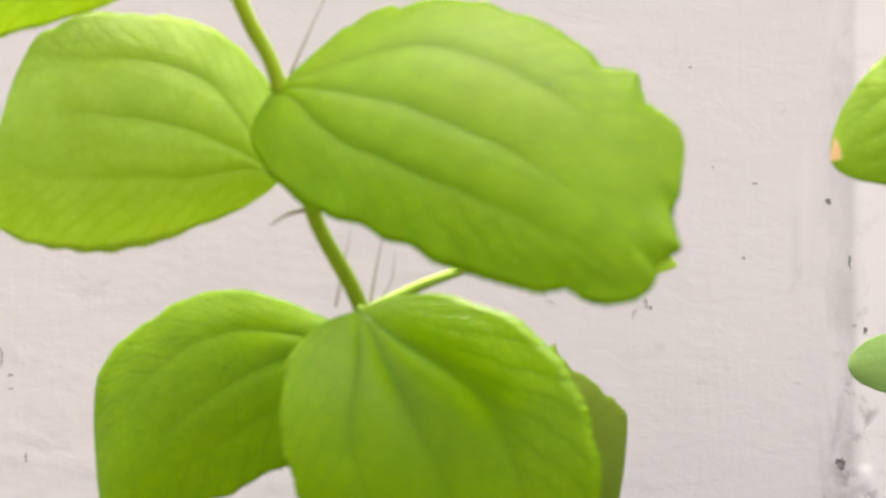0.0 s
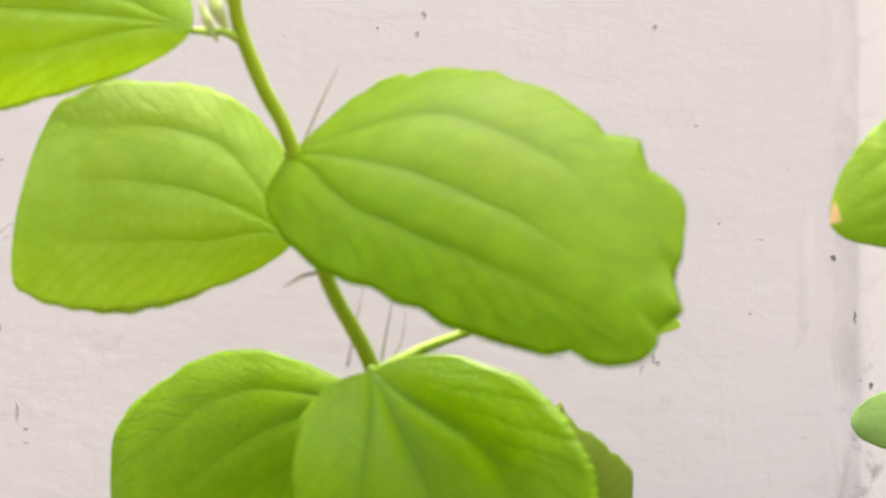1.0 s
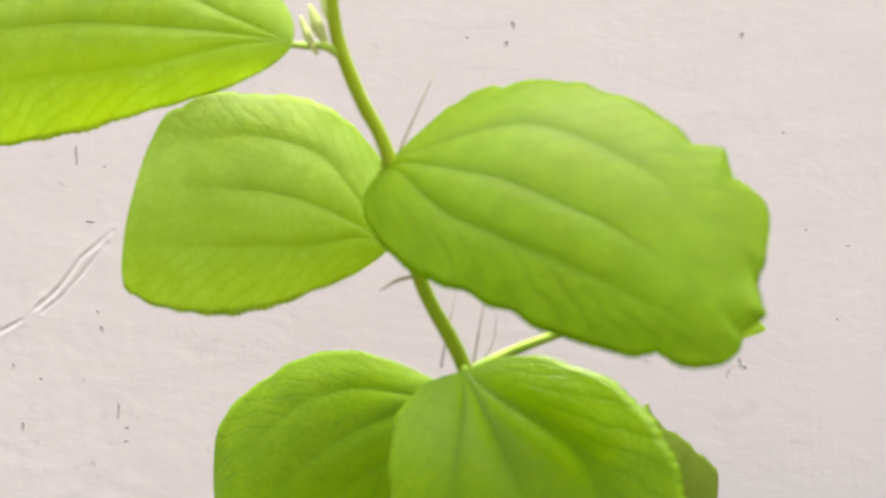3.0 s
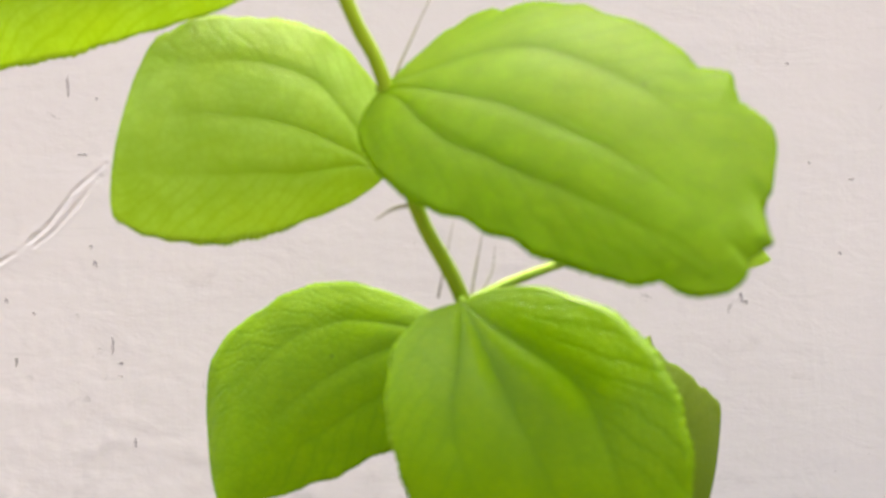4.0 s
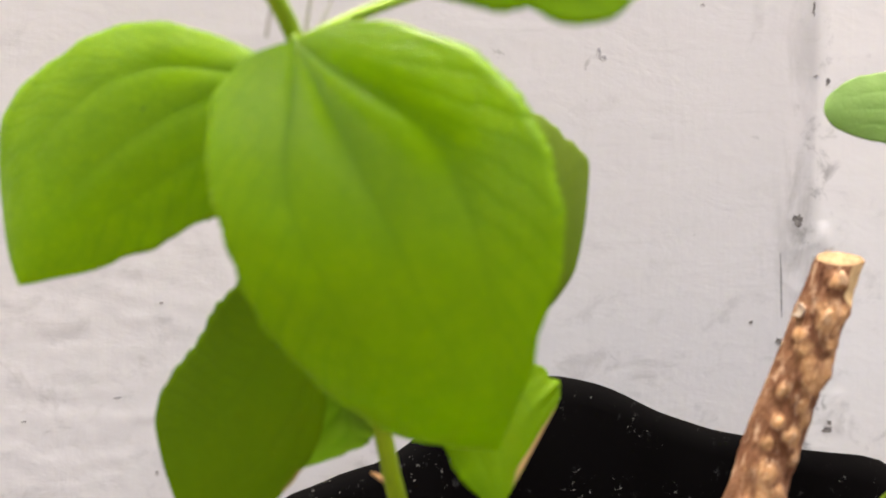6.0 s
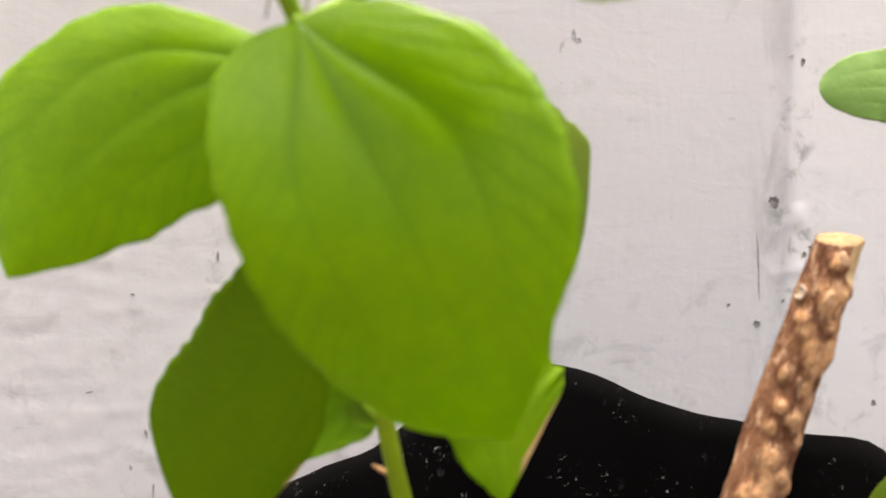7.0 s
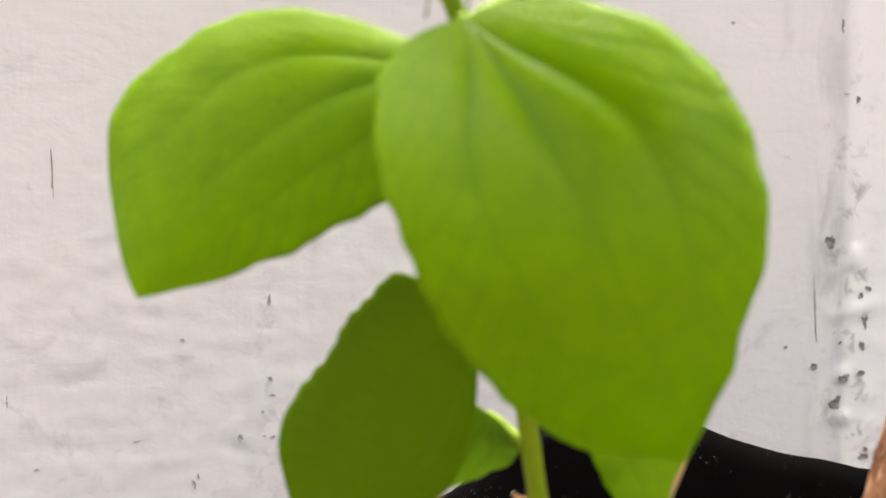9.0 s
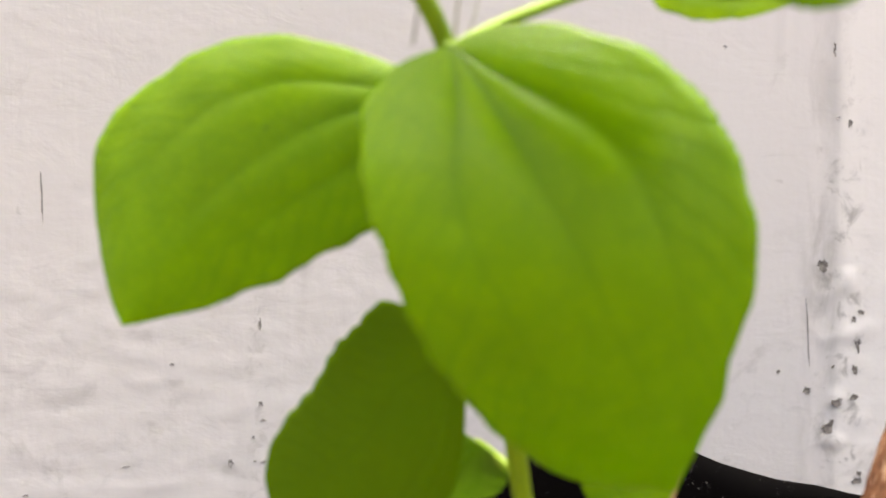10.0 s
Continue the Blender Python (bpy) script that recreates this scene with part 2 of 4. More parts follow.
WALL = wall_paint()
YOUNG_HUES = (0.228, 0.388, 0.006), (0.112, 0.222, 0.0003), (0.228, 0.352, 0.0008)
MATURE_HUES = (0.215, 0.392, 0.0004), (0.116, 0.245, 0.0001), (0.206, 0.363, 0.0001)
YOUNG = leaf_skin("young_leaf", (0.35, 0.545, 0.10), (0.165, 0.33, 0.005), (0.35, 0.515, 0.045), through_light=0.68, sheen=0.34, gloss=0.34, network=1.6)
YOUNG_SPOTTED = leaf_skin("spotted_young_leaf", *YOUNG_HUES, through_light=0.68, sheen=0.17, gloss=0.36, network=1.6, spots=((0.652, 0.525, 0.012),))
MATURE = leaf_skin("mature_leaf", *MATURE_HUES, fade=0.6, sheen=0.2, gloss=0.24, through_light=0.3, network=1.3)
MATURE_SPOTTED = leaf_skin("spotted_mature_leaf", *MATURE_HUES, fade=0.6, sheen=0.2, gloss=0.24, through_light=0.3, network=1.3, spots=((0.412, -0.143, 0.012),))
# old leaf's own dark green, deepened for the shade the large leaf throws
OLD_SHADED = leaf_skin("old_shaded_leaf", (0.13, 0.228, 0.004), (0.092, 0.17, 0.0015), (0.145, 0.23, 0.003), network=1.4, scorched=(0.54, 0.63, 0.97, 1.3), fade=0.35, sheen=0.12, gloss=0.42)
# mature green darkened for the shade behind the large leaf; leaf C reuses it
SHADE_GREEN = leaf_skin("shade_green_leaf", (0.128, 0.205, 0.012), (0.10, 0.17, 0.006), (0.14, 0.205, 0.012), fade=0.8, sheen=0.15)
SCORCHED = leaf_skin("scorched_leaf", (0.165, 0.31, 0.002), (0.10, 0.215, 0.0005), (0.175, 0.29, 0.0005), scorched=(0.91, 0.975, 0.30, 0.95), fade=0.75, sheen=0.12)
TIP_BURNT = leaf_skin("tip_burnt_leaf", (0.215, 0.375, 0.010), (0.13, 0.255, 0.004), (0.25, 0.385, 0.006), scorched=(0.965, 1.1, -0.75, 0.15))
PALE = leaf_skin("grey_green_leaf", (0.21, 0.34, 0.10), (0.15, 0.27, 0.06), (0.24, 0.36, 0.10))
TENDER = leaf_skin("tender_leaf", (0.19, 0.31, 0.05), (0.13, 0.235, 0.025), (0.19, 0.29, 0.035), through_light=0.5, sheen=0.1)
STEM = green_bark()
BARK = bark()
SCAR = plain("tan_leaf_scar", (0.36, 0.20, 0.105), (0.58, 0.40, 0.26), 110, 0.7, 0.6, 0.0008, 0.15)
CUT = plain("cut_wood", (0.20, 0.115, 0.05), (0.36, 0.24, 0.12), 420, 0.6)
PITH = plain("pale_flake", (0.36, 0.25, 0.18), (0.56, 0.46, 0.38), 300, 0.7)
CHIP = plain("bare_plaster", (0.095, 0.085, 0.08), (0.35, 0.32, 0.30), 420, 0.9, 0.4, 0.0004, 0.2)
FAINT = plain("worn_top_coat", (0.33, 0.31, 0.32), (0.60, 0.57, 0.575), 420, 0.9, 0.4, 0.0004, 0.2)
# undercoat grey that doubles as painted shadow beside the low lumps
UNDERCOAT_SHADE = plain("undercoat_and_lump_shade", (0.22, 0.205, 0.20), (0.52, 0.49, 0.475), 420, 0.9, 0.4, 0.0004, 0.2)
HAIR = plain("dry_spine", (0.16, 0.15, 0.09), (0.26, 0.25, 0.16), 400, 0.6)
PETIOLE = plain("pale_petiole", (0.25, 0.41, 0.025), (0.33, 0.49, 0.05), 300, 0.5)
BUD = plain("pale_bud", (0.40, 0.52, 0.14), (0.52, 0.62, 0.24), 300, 0.6)
FILM = film()
SOIL = plain("dark_soil", (0.03, 0.02, 0.014), (0.09, 0.06, 0.04), 120, 0.95, 0.9, 0.004, 0.2)
EARTH = plain("trodden_earth", (0.07, 0.055, 0.042), (0.15, 0.12, 0.095), 14, 0.95, 0.6, 0.01, 0.2)
DRY = plain("dry_leaf", (0.30, 0.16, 0.07), (0.52, 0.32, 0.16), 200, 0.75)


# ---- building helpers ----
def mesh_of(name, verts, faces, material, smooth=True):
    me = bpy.data.meshes.new(name)
    me.from_pydata([tuple(map(float, v)) for v in verts], [], faces)
    me.materials.append(material)
    me.polygons.foreach_set("use_smooth", [smooth] * len(me.polygons))
    me.update()
    return me


def part(name, me, parent, label=""):
    ob = new(name, me)
    ob.parent = parent
    if parent is not None:
        ob.matrix_parent_inverse = parent.matrix_world.inverted()
    return tagged(ob, label)


def thing(name, place, label, category, group="", kind=""):
    ob = new(name)
    ob.location = place
    ob.empty_display_size = 0.02
    ob.matrix_world = Matrix.Translation(place)
    return tagged(ob, label, category, group, kind)


def unit(v):
    return v / np.linalg.norm(v)


def spline(points, n):
    """A smooth line through points."""
    p = np.array(points, float)
    p = np.vstack([2 * p[0] - p[1], p, 2 * p[-1] - p[-2]])
    out = []
    spans = len(p) - 3
    for u in np.linspace(0, spans - 1e-9, n):
        k = int(u)
        t = u - k
        a, b, c, d = p[k : k + 4]
        out.append(0.5 * (2 * b + (c - a) * t + (2 * a - 5 * b + 4 * c - d) * t**2 + (3 * b - a - 3 * c + d) * t**3))
    return np.array(out)


def tube(name, points, radii, material, n=40, around=12, rough=0.0, seed=0):
    """A tapered, slightly uneven rod along a smooth line, closed at its ends."""
    line = spline(points, n)
    rad = np.interp(np.linspace(0, 1, n), np.linspace(0, 1, len(radii)), radii)
    rng = np.random.default_rng(seed)
    wave = rng.uniform(0, 6.28, 4)
    verts, faces = [], []
    side = np.array((0.31, -0.9, 0.2))
    for k in range(n):
        d = unit(line[min(k + 1, n - 1)] - line[max(k - 1, 0)])
        e1 = unit(side - d * (side @ d))
        e2 = np.cross(d, e1)
        for q in range(around):
            a = 2 * math.pi * q / around
            r = rad[k] * (1 + rough * (math.sin(3 * a + k * 0.31 + wave[0]) + math.sin(k * 0.83 + wave[1] + 2 * a)))
            verts.append(line[k] + r * (math.cos(a) * e1 + math.sin(a) * e2))
    for k in range(n - 1):
        for q in range(around):
            b = (q + 1) % around
            faces.append((k * around + q, k * around + b, (k + 1) * around + b, (k + 1) * around + q))
    faces += [tuple(range(around))[::-1], tuple((n - 1) * around + q for q in range(around))]
    return mesh_of(name, verts, faces, material)


def bulge(s, a, b):
    top = a / (a + b)
    s = np.clip(s, 0, 1)
    return s**a * (1 - s) ** b / (top**a * (1 - top) ** b)


def leaf_mesh(base, tip, normal, widths, bend, arch, cup, shear, lobe, material, bites=(), seed=0, thick=0.0003, ns=300, nv=36, vein=0.00035, ruffle=0.00045, swell=((), ()), beaks=(), runout=1.1):
    """A three-nerved leaf blade with a toothed, bitten margin. widths: two half widths, then how blunt base and tip are on either side."""
    base, tip, normal = (np.array(q, float) for q in (base, tip, normal))
    length = np.linalg.norm(tip - base)
    ex = unit(tip - base)
    ez = unit(normal - ex * (normal @ ex))
    ey = np.cross(ez, ex)
    wl, wr, al, bl, ar, br = widths
    rng = np.random.default_rng(seed)
    ph = rng.uniform(0, 6.28, 8)
    s = (0.5 - 0.5 * np.cos(np.linspace(0, math.pi, ns)))[:, None]
    v = np.linspace(-1, 1, nv)[None, :]
    hl, hr = wl * bulge(s, al, bl), wr * bulge(s, ar, br)
    along = np.arccos(np.clip(1 - 2 * s, -1, 1)) / math.pi
    fl, fr = (1 + np.interp(along, np.linspace(0, 1, len(k)), k) if k else np.ones_like(s) for k in swell)
    round_tip = 1 - np.exp(-(1 - s) / 0.006)
    teeth = round_tip + (0.010 + 0.007 * np.sin(s * 9 + ph[6])) * np.abs(np.sin(s * 136 + 0.6 * np.sin(s * 23 + ph[7]) + ph[0])) + 0.012 * np.sin(s * 17 + ph[1]) + 0.008 * np.sin(s * 61 + ph[2])
    cutl, cutr = np.ones_like(s), np.ones_like(s)
    for sign, where, wide, deep in bites:
        dent = deep * np.clip(1 - np.abs((s - where) / wide) ** 1.5, 0, 1)
        if sign < 0:
            cutl = cutl - dent
        else:
            cutr = cutr - dent
    full = np.where(v < 0, hl, hr)
    out = np.abs(v) ** 16
    ragged = 1 + out * (teeth * np.where(v < 0, cutl, cutr) - 1)
    over = np.abs(v) * ragged
    h = full * (1 + np.abs(v) ** 8 * (np.where(v < 0, fl, fr) - 1)) * ragged
    x = s * length + shear * v * h * s - np.where(v < 0, lobe[0], lobe[1]) * h * v * v * (1 - s) ** 3
    y = bend * length * 4 * s * (1 - s) + v * h
    for at, wide, far in beaks:
        x = x + far * np.exp(-(((y - at) / wide) ** 2)) * np.clip((s - 0.93) / 0.05, 0, 1)
    z = arch * length * 4 * s * (1 - s) - cup * full * np.where(over < 0.8, over**2, 1.6 * over - 0.64)
    side = np.abs(v)
    fade = np.clip(s * 4, 0, 1) * np.clip((1 - s) * 3, 0, 1)
    t = np.clip((s + 0.06) / 0.40, 0, 1)
    at = 0.06 + 0.42 * t * t * (3 - 2 * t)
    deep = 0.07 + 0.05 * (1 - s)
    groove = np.exp(-((side / deep) ** 2)) + 0.8 * np.exp(-(((side - at) / deep) ** 2))
    puff = np.sin(math.pi * np.clip(np.where(side < at, side / at, (side - at) / (1 - at)), 0, 1)) * np.where(side < at, np.clip(at / 0.30, 0, 1), 1)
    z = z + vein * fade * np.clip(1.15 - runout * s, 0.08, 1) * (1.2 * puff - groove)
    z = z + 0.16 * vein * fade * np.sin((s * 13 - side * 5) * 6.283 + ph[3]) * np.clip(side - 0.3, 0, 1)
    z = z + ruffle * side**3 * (np.sin(s * 21 + ph[4] + (v > 0) * 2.0) + 0.7 * np.sin(s * 37 + ph[5] + (v > 0) * 1.0)) * np.clip(full / max(wl, wr), 0, 1)
    p = base + x[..., None] * ex + y[..., None] * ey + z[..., None] * ez
    back = p - thick * ez
    verts = np.vstack([p.reshape(-1, 3), back.reshape(-1, 3)])
    n = ns * nv
    faces, uvs = [], []
    for i in range(ns - 1):
        for k in range(nv - 1):
            a, b, c, d = i * nv + k, i * nv + k + 1, (i + 1) * nv + k + 1, (i + 1) * nv + k
            faces += [(a, d, c, b), (n + a, n + b, n + c, n + d)]
    rim = [i * nv for i in range(ns)] + [(ns - 1) * nv + k for k in range(1, nv)] + [i * nv + nv - 1 for i in range(ns - 2, -1, -1)] + list(range(nv - 2, 0, -1))
    for a, b in zip(rim, rim[1:] + rim[:1]):
        faces.append((a, n + a, n + b, b))
    me = mesh_of("leaf", verts, faces, material)
    flat = np.stack([np.broadcast_to(s, (ns, nv)), np.broadcast_to(v * 0.5 + 0.5, (ns, nv))], -1).reshape(-1, 2)
    flat = np.vstack([flat, flat])
    idx = np.empty(len(me.loops), dtype=np.int32)
    me.loops.foreach_get("vertex_index", idx)
    me.uv_layers.new(name="blade").data.foreach_set("uv", flat[idx].ravel())
    return me


# ---- wall and ground ----
def build_ground():
    xs = np.concatenate([[-3000, -300, -40, -8, -2], np.linspace(-0.8, 0.8, 33), [2, 8, 40, 300, 3000]])
    ys = np.concatenate([[-3000, -300, -40, -8, -2], np.linspace(-0.8, 0.4, 25), [2, 8, 40, 300, 3000]])
    verts = [(x, y, 0.003 * noise.noise((x * 9, y * 9, 0)) if abs(x) < 0.8 and abs(y + 0.2) < 0.6 else 0.0) for y in ys for x in xs]
    w = len(xs)
    faces = [(j * w + i, j * w + i + 1, (j + 1) * w + i + 1, (j + 1) * w + i) for j in range(len(ys) - 1) for i in range(w - 1)]
    ob = new("ground", mesh_of("ground", verts, faces, EARTH))
    tagged(ob, "bare trodden earth in front of the wall", "ground", kind="structure")


CRACK = [(-0.2126, 0.3376), (-0.2247, 0.3273), (-0.2356, 0.3130), (-0.2477, 0.3032), (-0.2600, 0.2965), (-0.2800, 0.2890)]
CRACK_LOW = [(-0.2148, 0.3328), (-0.2240, 0.3215), (-0.2313, 0.3130), (-0.2400, 0.3060)]


def line_gap(x, z, line):
    best = 9.0
    for (x0, z0), (x1, z1) in zip(line, line[1:]):
        dx, dz = x1 - x0, z1 - z0
        t = min(1, max(0, ((x - x0) * dx + (z - z0) * dz) / (dx * dx + dz * dz)))
        best = min(best, math.hypot(x - x0 - t * dx, z - z0 - t * dz))
    return best


def relief(x, z):
    """How far the painted face stands out at a place: trowel waves, the vertical seam, flakes and cracks."""
    worn = 0.4 + 0.6 * min(1.0, max(0.0, (0.04 - x) / 0.06))
    d = 0.0005 * noise.noise((x * 14, 0, z * 6)) + worn * (0.00009 * noise.noise((x * 60, 3, z * 90)) + 0.00006 * noise.noise((x * 190, 5, z * 260)))
    lip = 0.1165 + 0.0012 * noise.noise((1, 2, z * 40))
    d += 0.0012 / (1 + math.exp(-(x - lip) / 0.0011))
    band = math.exp(-(((x - 0.1115) / 0.0042) ** 2))
    d -= 0.0010 * band * (0.6 + 0.8 * noise.noise((7, 1, z * 18)))
    d += 0.0011 * math.exp(-(((x - 0.0945 - 0.02 * (z - 0.3)) / 0.0018) ** 2)) * max(0, 1 - abs(z - 0.318) / 0.03)
    rough = min(1.0, max(0.0, (0.285 - z) / 0.08)) * min(1.0, max(0.0, (0.05 - x) / 0.06))
    d += 0.6 * rough * (0.00018 * noise.noise((x * 40, 1, z * 120)) + 0.0003 * noise.noise((x * 120, 6, z * 170)) + 0.0006 * max(0, noise.noise((x * 130, 4, z * 190)) - 0.15))
    if 0.13 < z < 0.22:
        d += 0.0013 * max(0, noise.noise((x * 120, 9, z * 120))) * math.exp(-(((x - 0.119) / 0.010) ** 2))
    if -0.29 < x < -0.2 and 0.28 < z < 0.35:
        g = line_gap(x, z, CRACK)
        rag = min(1.0, max(0.1, 0.5 + 1.1 * noise.noise((x * 90, 2, z * 90))))
        g += 0.0006 * noise.noise((x * 260, 8, z * 260))
        d += rag * (0.00016 * math.exp(-(((g - 0.0017) / 0.0011) ** 2)) - 0.0007 * math.exp(-((g / 0.0006) ** 2)))
        g = line_gap(x, z, CRACK_LOW) + 0.0005 * noise.noise((x * 260, 9, z * 260))
        d += rag * (0.0001 * math.exp(-(((g - 0.0016) / 0.0010) ** 2)) - 0.0006 * math.exp(-((g / 0.0006) ** 2)))
    return d


def build_wall():
    xs = np.concatenate([[-4, -2, -1, -0.5], np.arange(-0.33, -0.2850, 0.0016), np.arange(-0.2840, -0.2020, 0.0006), np.arange(-0.2018, 0.2001, 0.0016), [0.4, 1, 2, 4]])
    zs = np.concatenate([[0.0, 0.05], np.arange(0.11, 0.2850, 0.0016), np.arange(0.2864, 0.3420, 0.0006), np.arange(0.3424, 0.4701, 0.0016), [0.6, 0.75]])
    w, n = len(xs), len(xs) * len(zs)
    inside = lambda x, z: -0.4 < x < 0.3 and 0.08 < z < 0.5
    verts = [(x, -relief(x, z) if inside(x, z) else 0.0, z) for z in zs for x in xs]
    verts += [(-4, 0.12, 0), (4, 0.12, 0), (4, 0.12, 0.75), (-4, 0.12, 0.75)]
    faces = [(j * w + i, j * w + i + 1, (j + 1) * w + i + 1, (j + 1) * w + i) for j in range(len(zs) - 1) for i in range(w - 1)]
    top, bottom = list(range(n - w, n)), list(range(w))
    faces += [(n + 1, n, n + 3, n + 2), tuple(top + [n + 2, n + 3]), tuple(bottom[::-1] + [n, n + 1])]
    faces += [tuple([j * w for j in range(len(zs))][::-1] + [n, n + 3][::1]), tuple([j * w + w - 1 for j in range(len(zs))] + [n + 2, n + 1])]
    me = mesh_of("wall_north", verts, faces, WALL)
    front = (len(zs) - 1) * (w - 1)
    me.polygons.foreach_set("use_smooth", [k < front for k in range(len(faces))])
    ob = new("wall_north", me)
    return tagged(ob, "whitewashed wall with flaking paint and a vertical seam", "wall", kind="structure")


def chip_mesh(w, h, seed, material):
    """A flake-shaped patch of bare plaster with a thin broken edge."""
    rng = np.random.default_rng(seed)
    n = 15
    ring = []
    for k in range(n):
        a = 2 * math.pi * (k + rng.uniform(-0.3, 0.3)) / n
        r = rng.uniform(0.45, 1.15)
        ring.append((0.5 * w * r * math.cos(a), 0.5 * h * r * math.sin(a)))
    verts = [(x, 0.0008, z) for x, z in ring] + [(x * 0.94, -0.00008, z * 0.94) for x, z in ring] + [(0, 0.0001, 0)]
    faces = [(k, (k + 1) % n, n + (k + 1) % n, n + k) for k in range(n)] + [(n + k, n + (k + 1) % n, 2 * n) for k in range(n)]
    return mesh_of("paint_chip", verts, faces, material, False)


# bare spots, the low ones also painted shadow of raised lumps: x, z in metres, width and height in millimetres
SEAM_CHIPS = [(0.1149, 0.3001, 1.8, 5.8), (0.1206, 0.2737, 1.8, 3.6), (0.1118, 0.2212, 6.3, 5.6), (0.1264, 0.2031, 3.2, 2.3), (0.1235, 0.2006, 2.3, 3.2), (0.1251, 0.1913, 2.8, 8.3), (0.1242, 0.1812, 2.8, 4.6), (0.1159, 0.1827, 1.6, 1.8), (0.1237, 0.1708, 3.7, 3.7), (0.1173, 0.1694, 4.6, 3.2), (0.1159, 0.1599, 7.8, 5.1), (0.1258, 0.1386, 5.6, 3.3), (0.1054, 0.1745, 3.6, 3.2), (0.1056, 0.1960, 0.8, 25.0), (0.0940, 0.1821, 1.8, 2.0), (0.1538, 0.1403, 2.4, 2.4), (0.1062, 0.3239, 3.0, 3.2), (0.1263, 0.1414, 2.7, 2.3)]
LOW_MARKS = [(-0.0976, 0.1817, 2.2, 2.8), (-0.0970, 0.1760, 2.4, 1.0), (-0.1006, 0.1702, 1.4, 1.4), (-0.1003, 0.1616, 1.6, 1.0), (-0.0975, 0.1610, 2.8, 1.4), (-0.1087, 0.1616, 2.4, 3.9), (-0.1253, 0.1460, 1.8, 4.7), (-0.1237, 0.1485, 1.0, 3.5), (-0.1442, 0.1627, 3.8, 0.8), (-0.1780, 0.1551, 3.0, 0.9), (-0.1866, 0.1788, 0.6, 5.5), (-0.1678, 0.2576, 0.9, 22.0), (-0.1274, 0.1974, 1.9, 1.3), (-0.1313, 0.1337, 1.8, 2.4), (-0.1237, 0.1242, 1.0, 6.9), (-0.0970, 0.2099, 1.2, 6.0), (-0.0973, 0.2091, 1.2, 3.1)]
LEFT_CHIPS = [(-0.2126, 0.3376, 5.3, 2.2), (-0.2267, 0.3669, 1.1, 10.9), (-0.2158, 0.3625, 1.3, 1.8), (-0.2184, 0.3059, 1.3, 2.2), (-0.2169, 0.2993, 1.5, 3.9), (-0.2510, 0.2851, 1.7, 3.5), (-0.2405, 0.2800, 1.5, 1.5), (-0.2474, 0.2614, 1.1, 4.4), (-0.2104, 0.2678, 1.1, 8.3), (-0.2073, 0.2607, 1.8, 1.8), (-0.2074, 0.2556, 2.0, 0.9), (-0.2020, 0.2298, 1.3, 4.8), (-0.2213, 0.3412, 4.4, 0.9)]
HIGH_CHIPS = [(-0.0588, 0.4110, 1.8, 3.5), (-0.0560, 0.4185, 1.8, 4.8), (0.0346, 0.4145, 1.4, 4.5), (0.0511, 0.3760, 1.4, 1.6), (0.0599, 0.3376, 1.4, 1.4), (0.0765, 0.3313, 2.3, 0.7), (0.0722, 0.3022, 1.6, 1.4), (0.0350, 0.2832, 2.1, 2.6), (0.1167, 0.2756, 1.8, 1.5), (0.0334, 0.2854, 1.1, 5.1), (-0.0741, 0.4134, 1.1, 1.8)]


def build_chips(wall):
    k = 0
    for rows in (SEAM_CHIPS, LOW_MARKS, LEFT_CHIPS, HIGH_CHIPS):
        for x, z, w, h in rows:
            bare = UNDERCOAT_SHADE if rows is LOW_MARKS or h > 20 else CHIP if rows is SEAM_CHIPS or w > 5 else FAINT
            ob = part("paint_chip", chip_mesh(w * 0.001 + (0.0006 if bare is FAINT else 0), h * 0.001, k, bare), wall)
            ob.location = (x, -relief(x, z) - 0.0001, z)
            ob.rotation_euler = (0, radians(((k * 37) % 40) - 20 if h < 3 * w and w < 3 * h else ((k * 7) % 9) - 4), 0)
            k += 1


build_ground()
WALL_OBJECT = build_wall()


# ---- black nursery bags ----
def ring_curve(pairs):
    """A closed smooth curve of a value over the angle, in degrees."""
    a = np.array([q[0] for q in pairs], float)
    b = np.array([q[1] for q in pairs], float)
    deg = np.arange(-30, 390)
    raw = np.interp(deg, np.concatenate([a - 360, a, a + 360]), np.concatenate([b, b, b]))
    soft = np.convolve(raw, np.ones(7) / 7, mode="same")
    return lambda d: float(np.interp(d, deg[8:-8], soft[8:-8]))


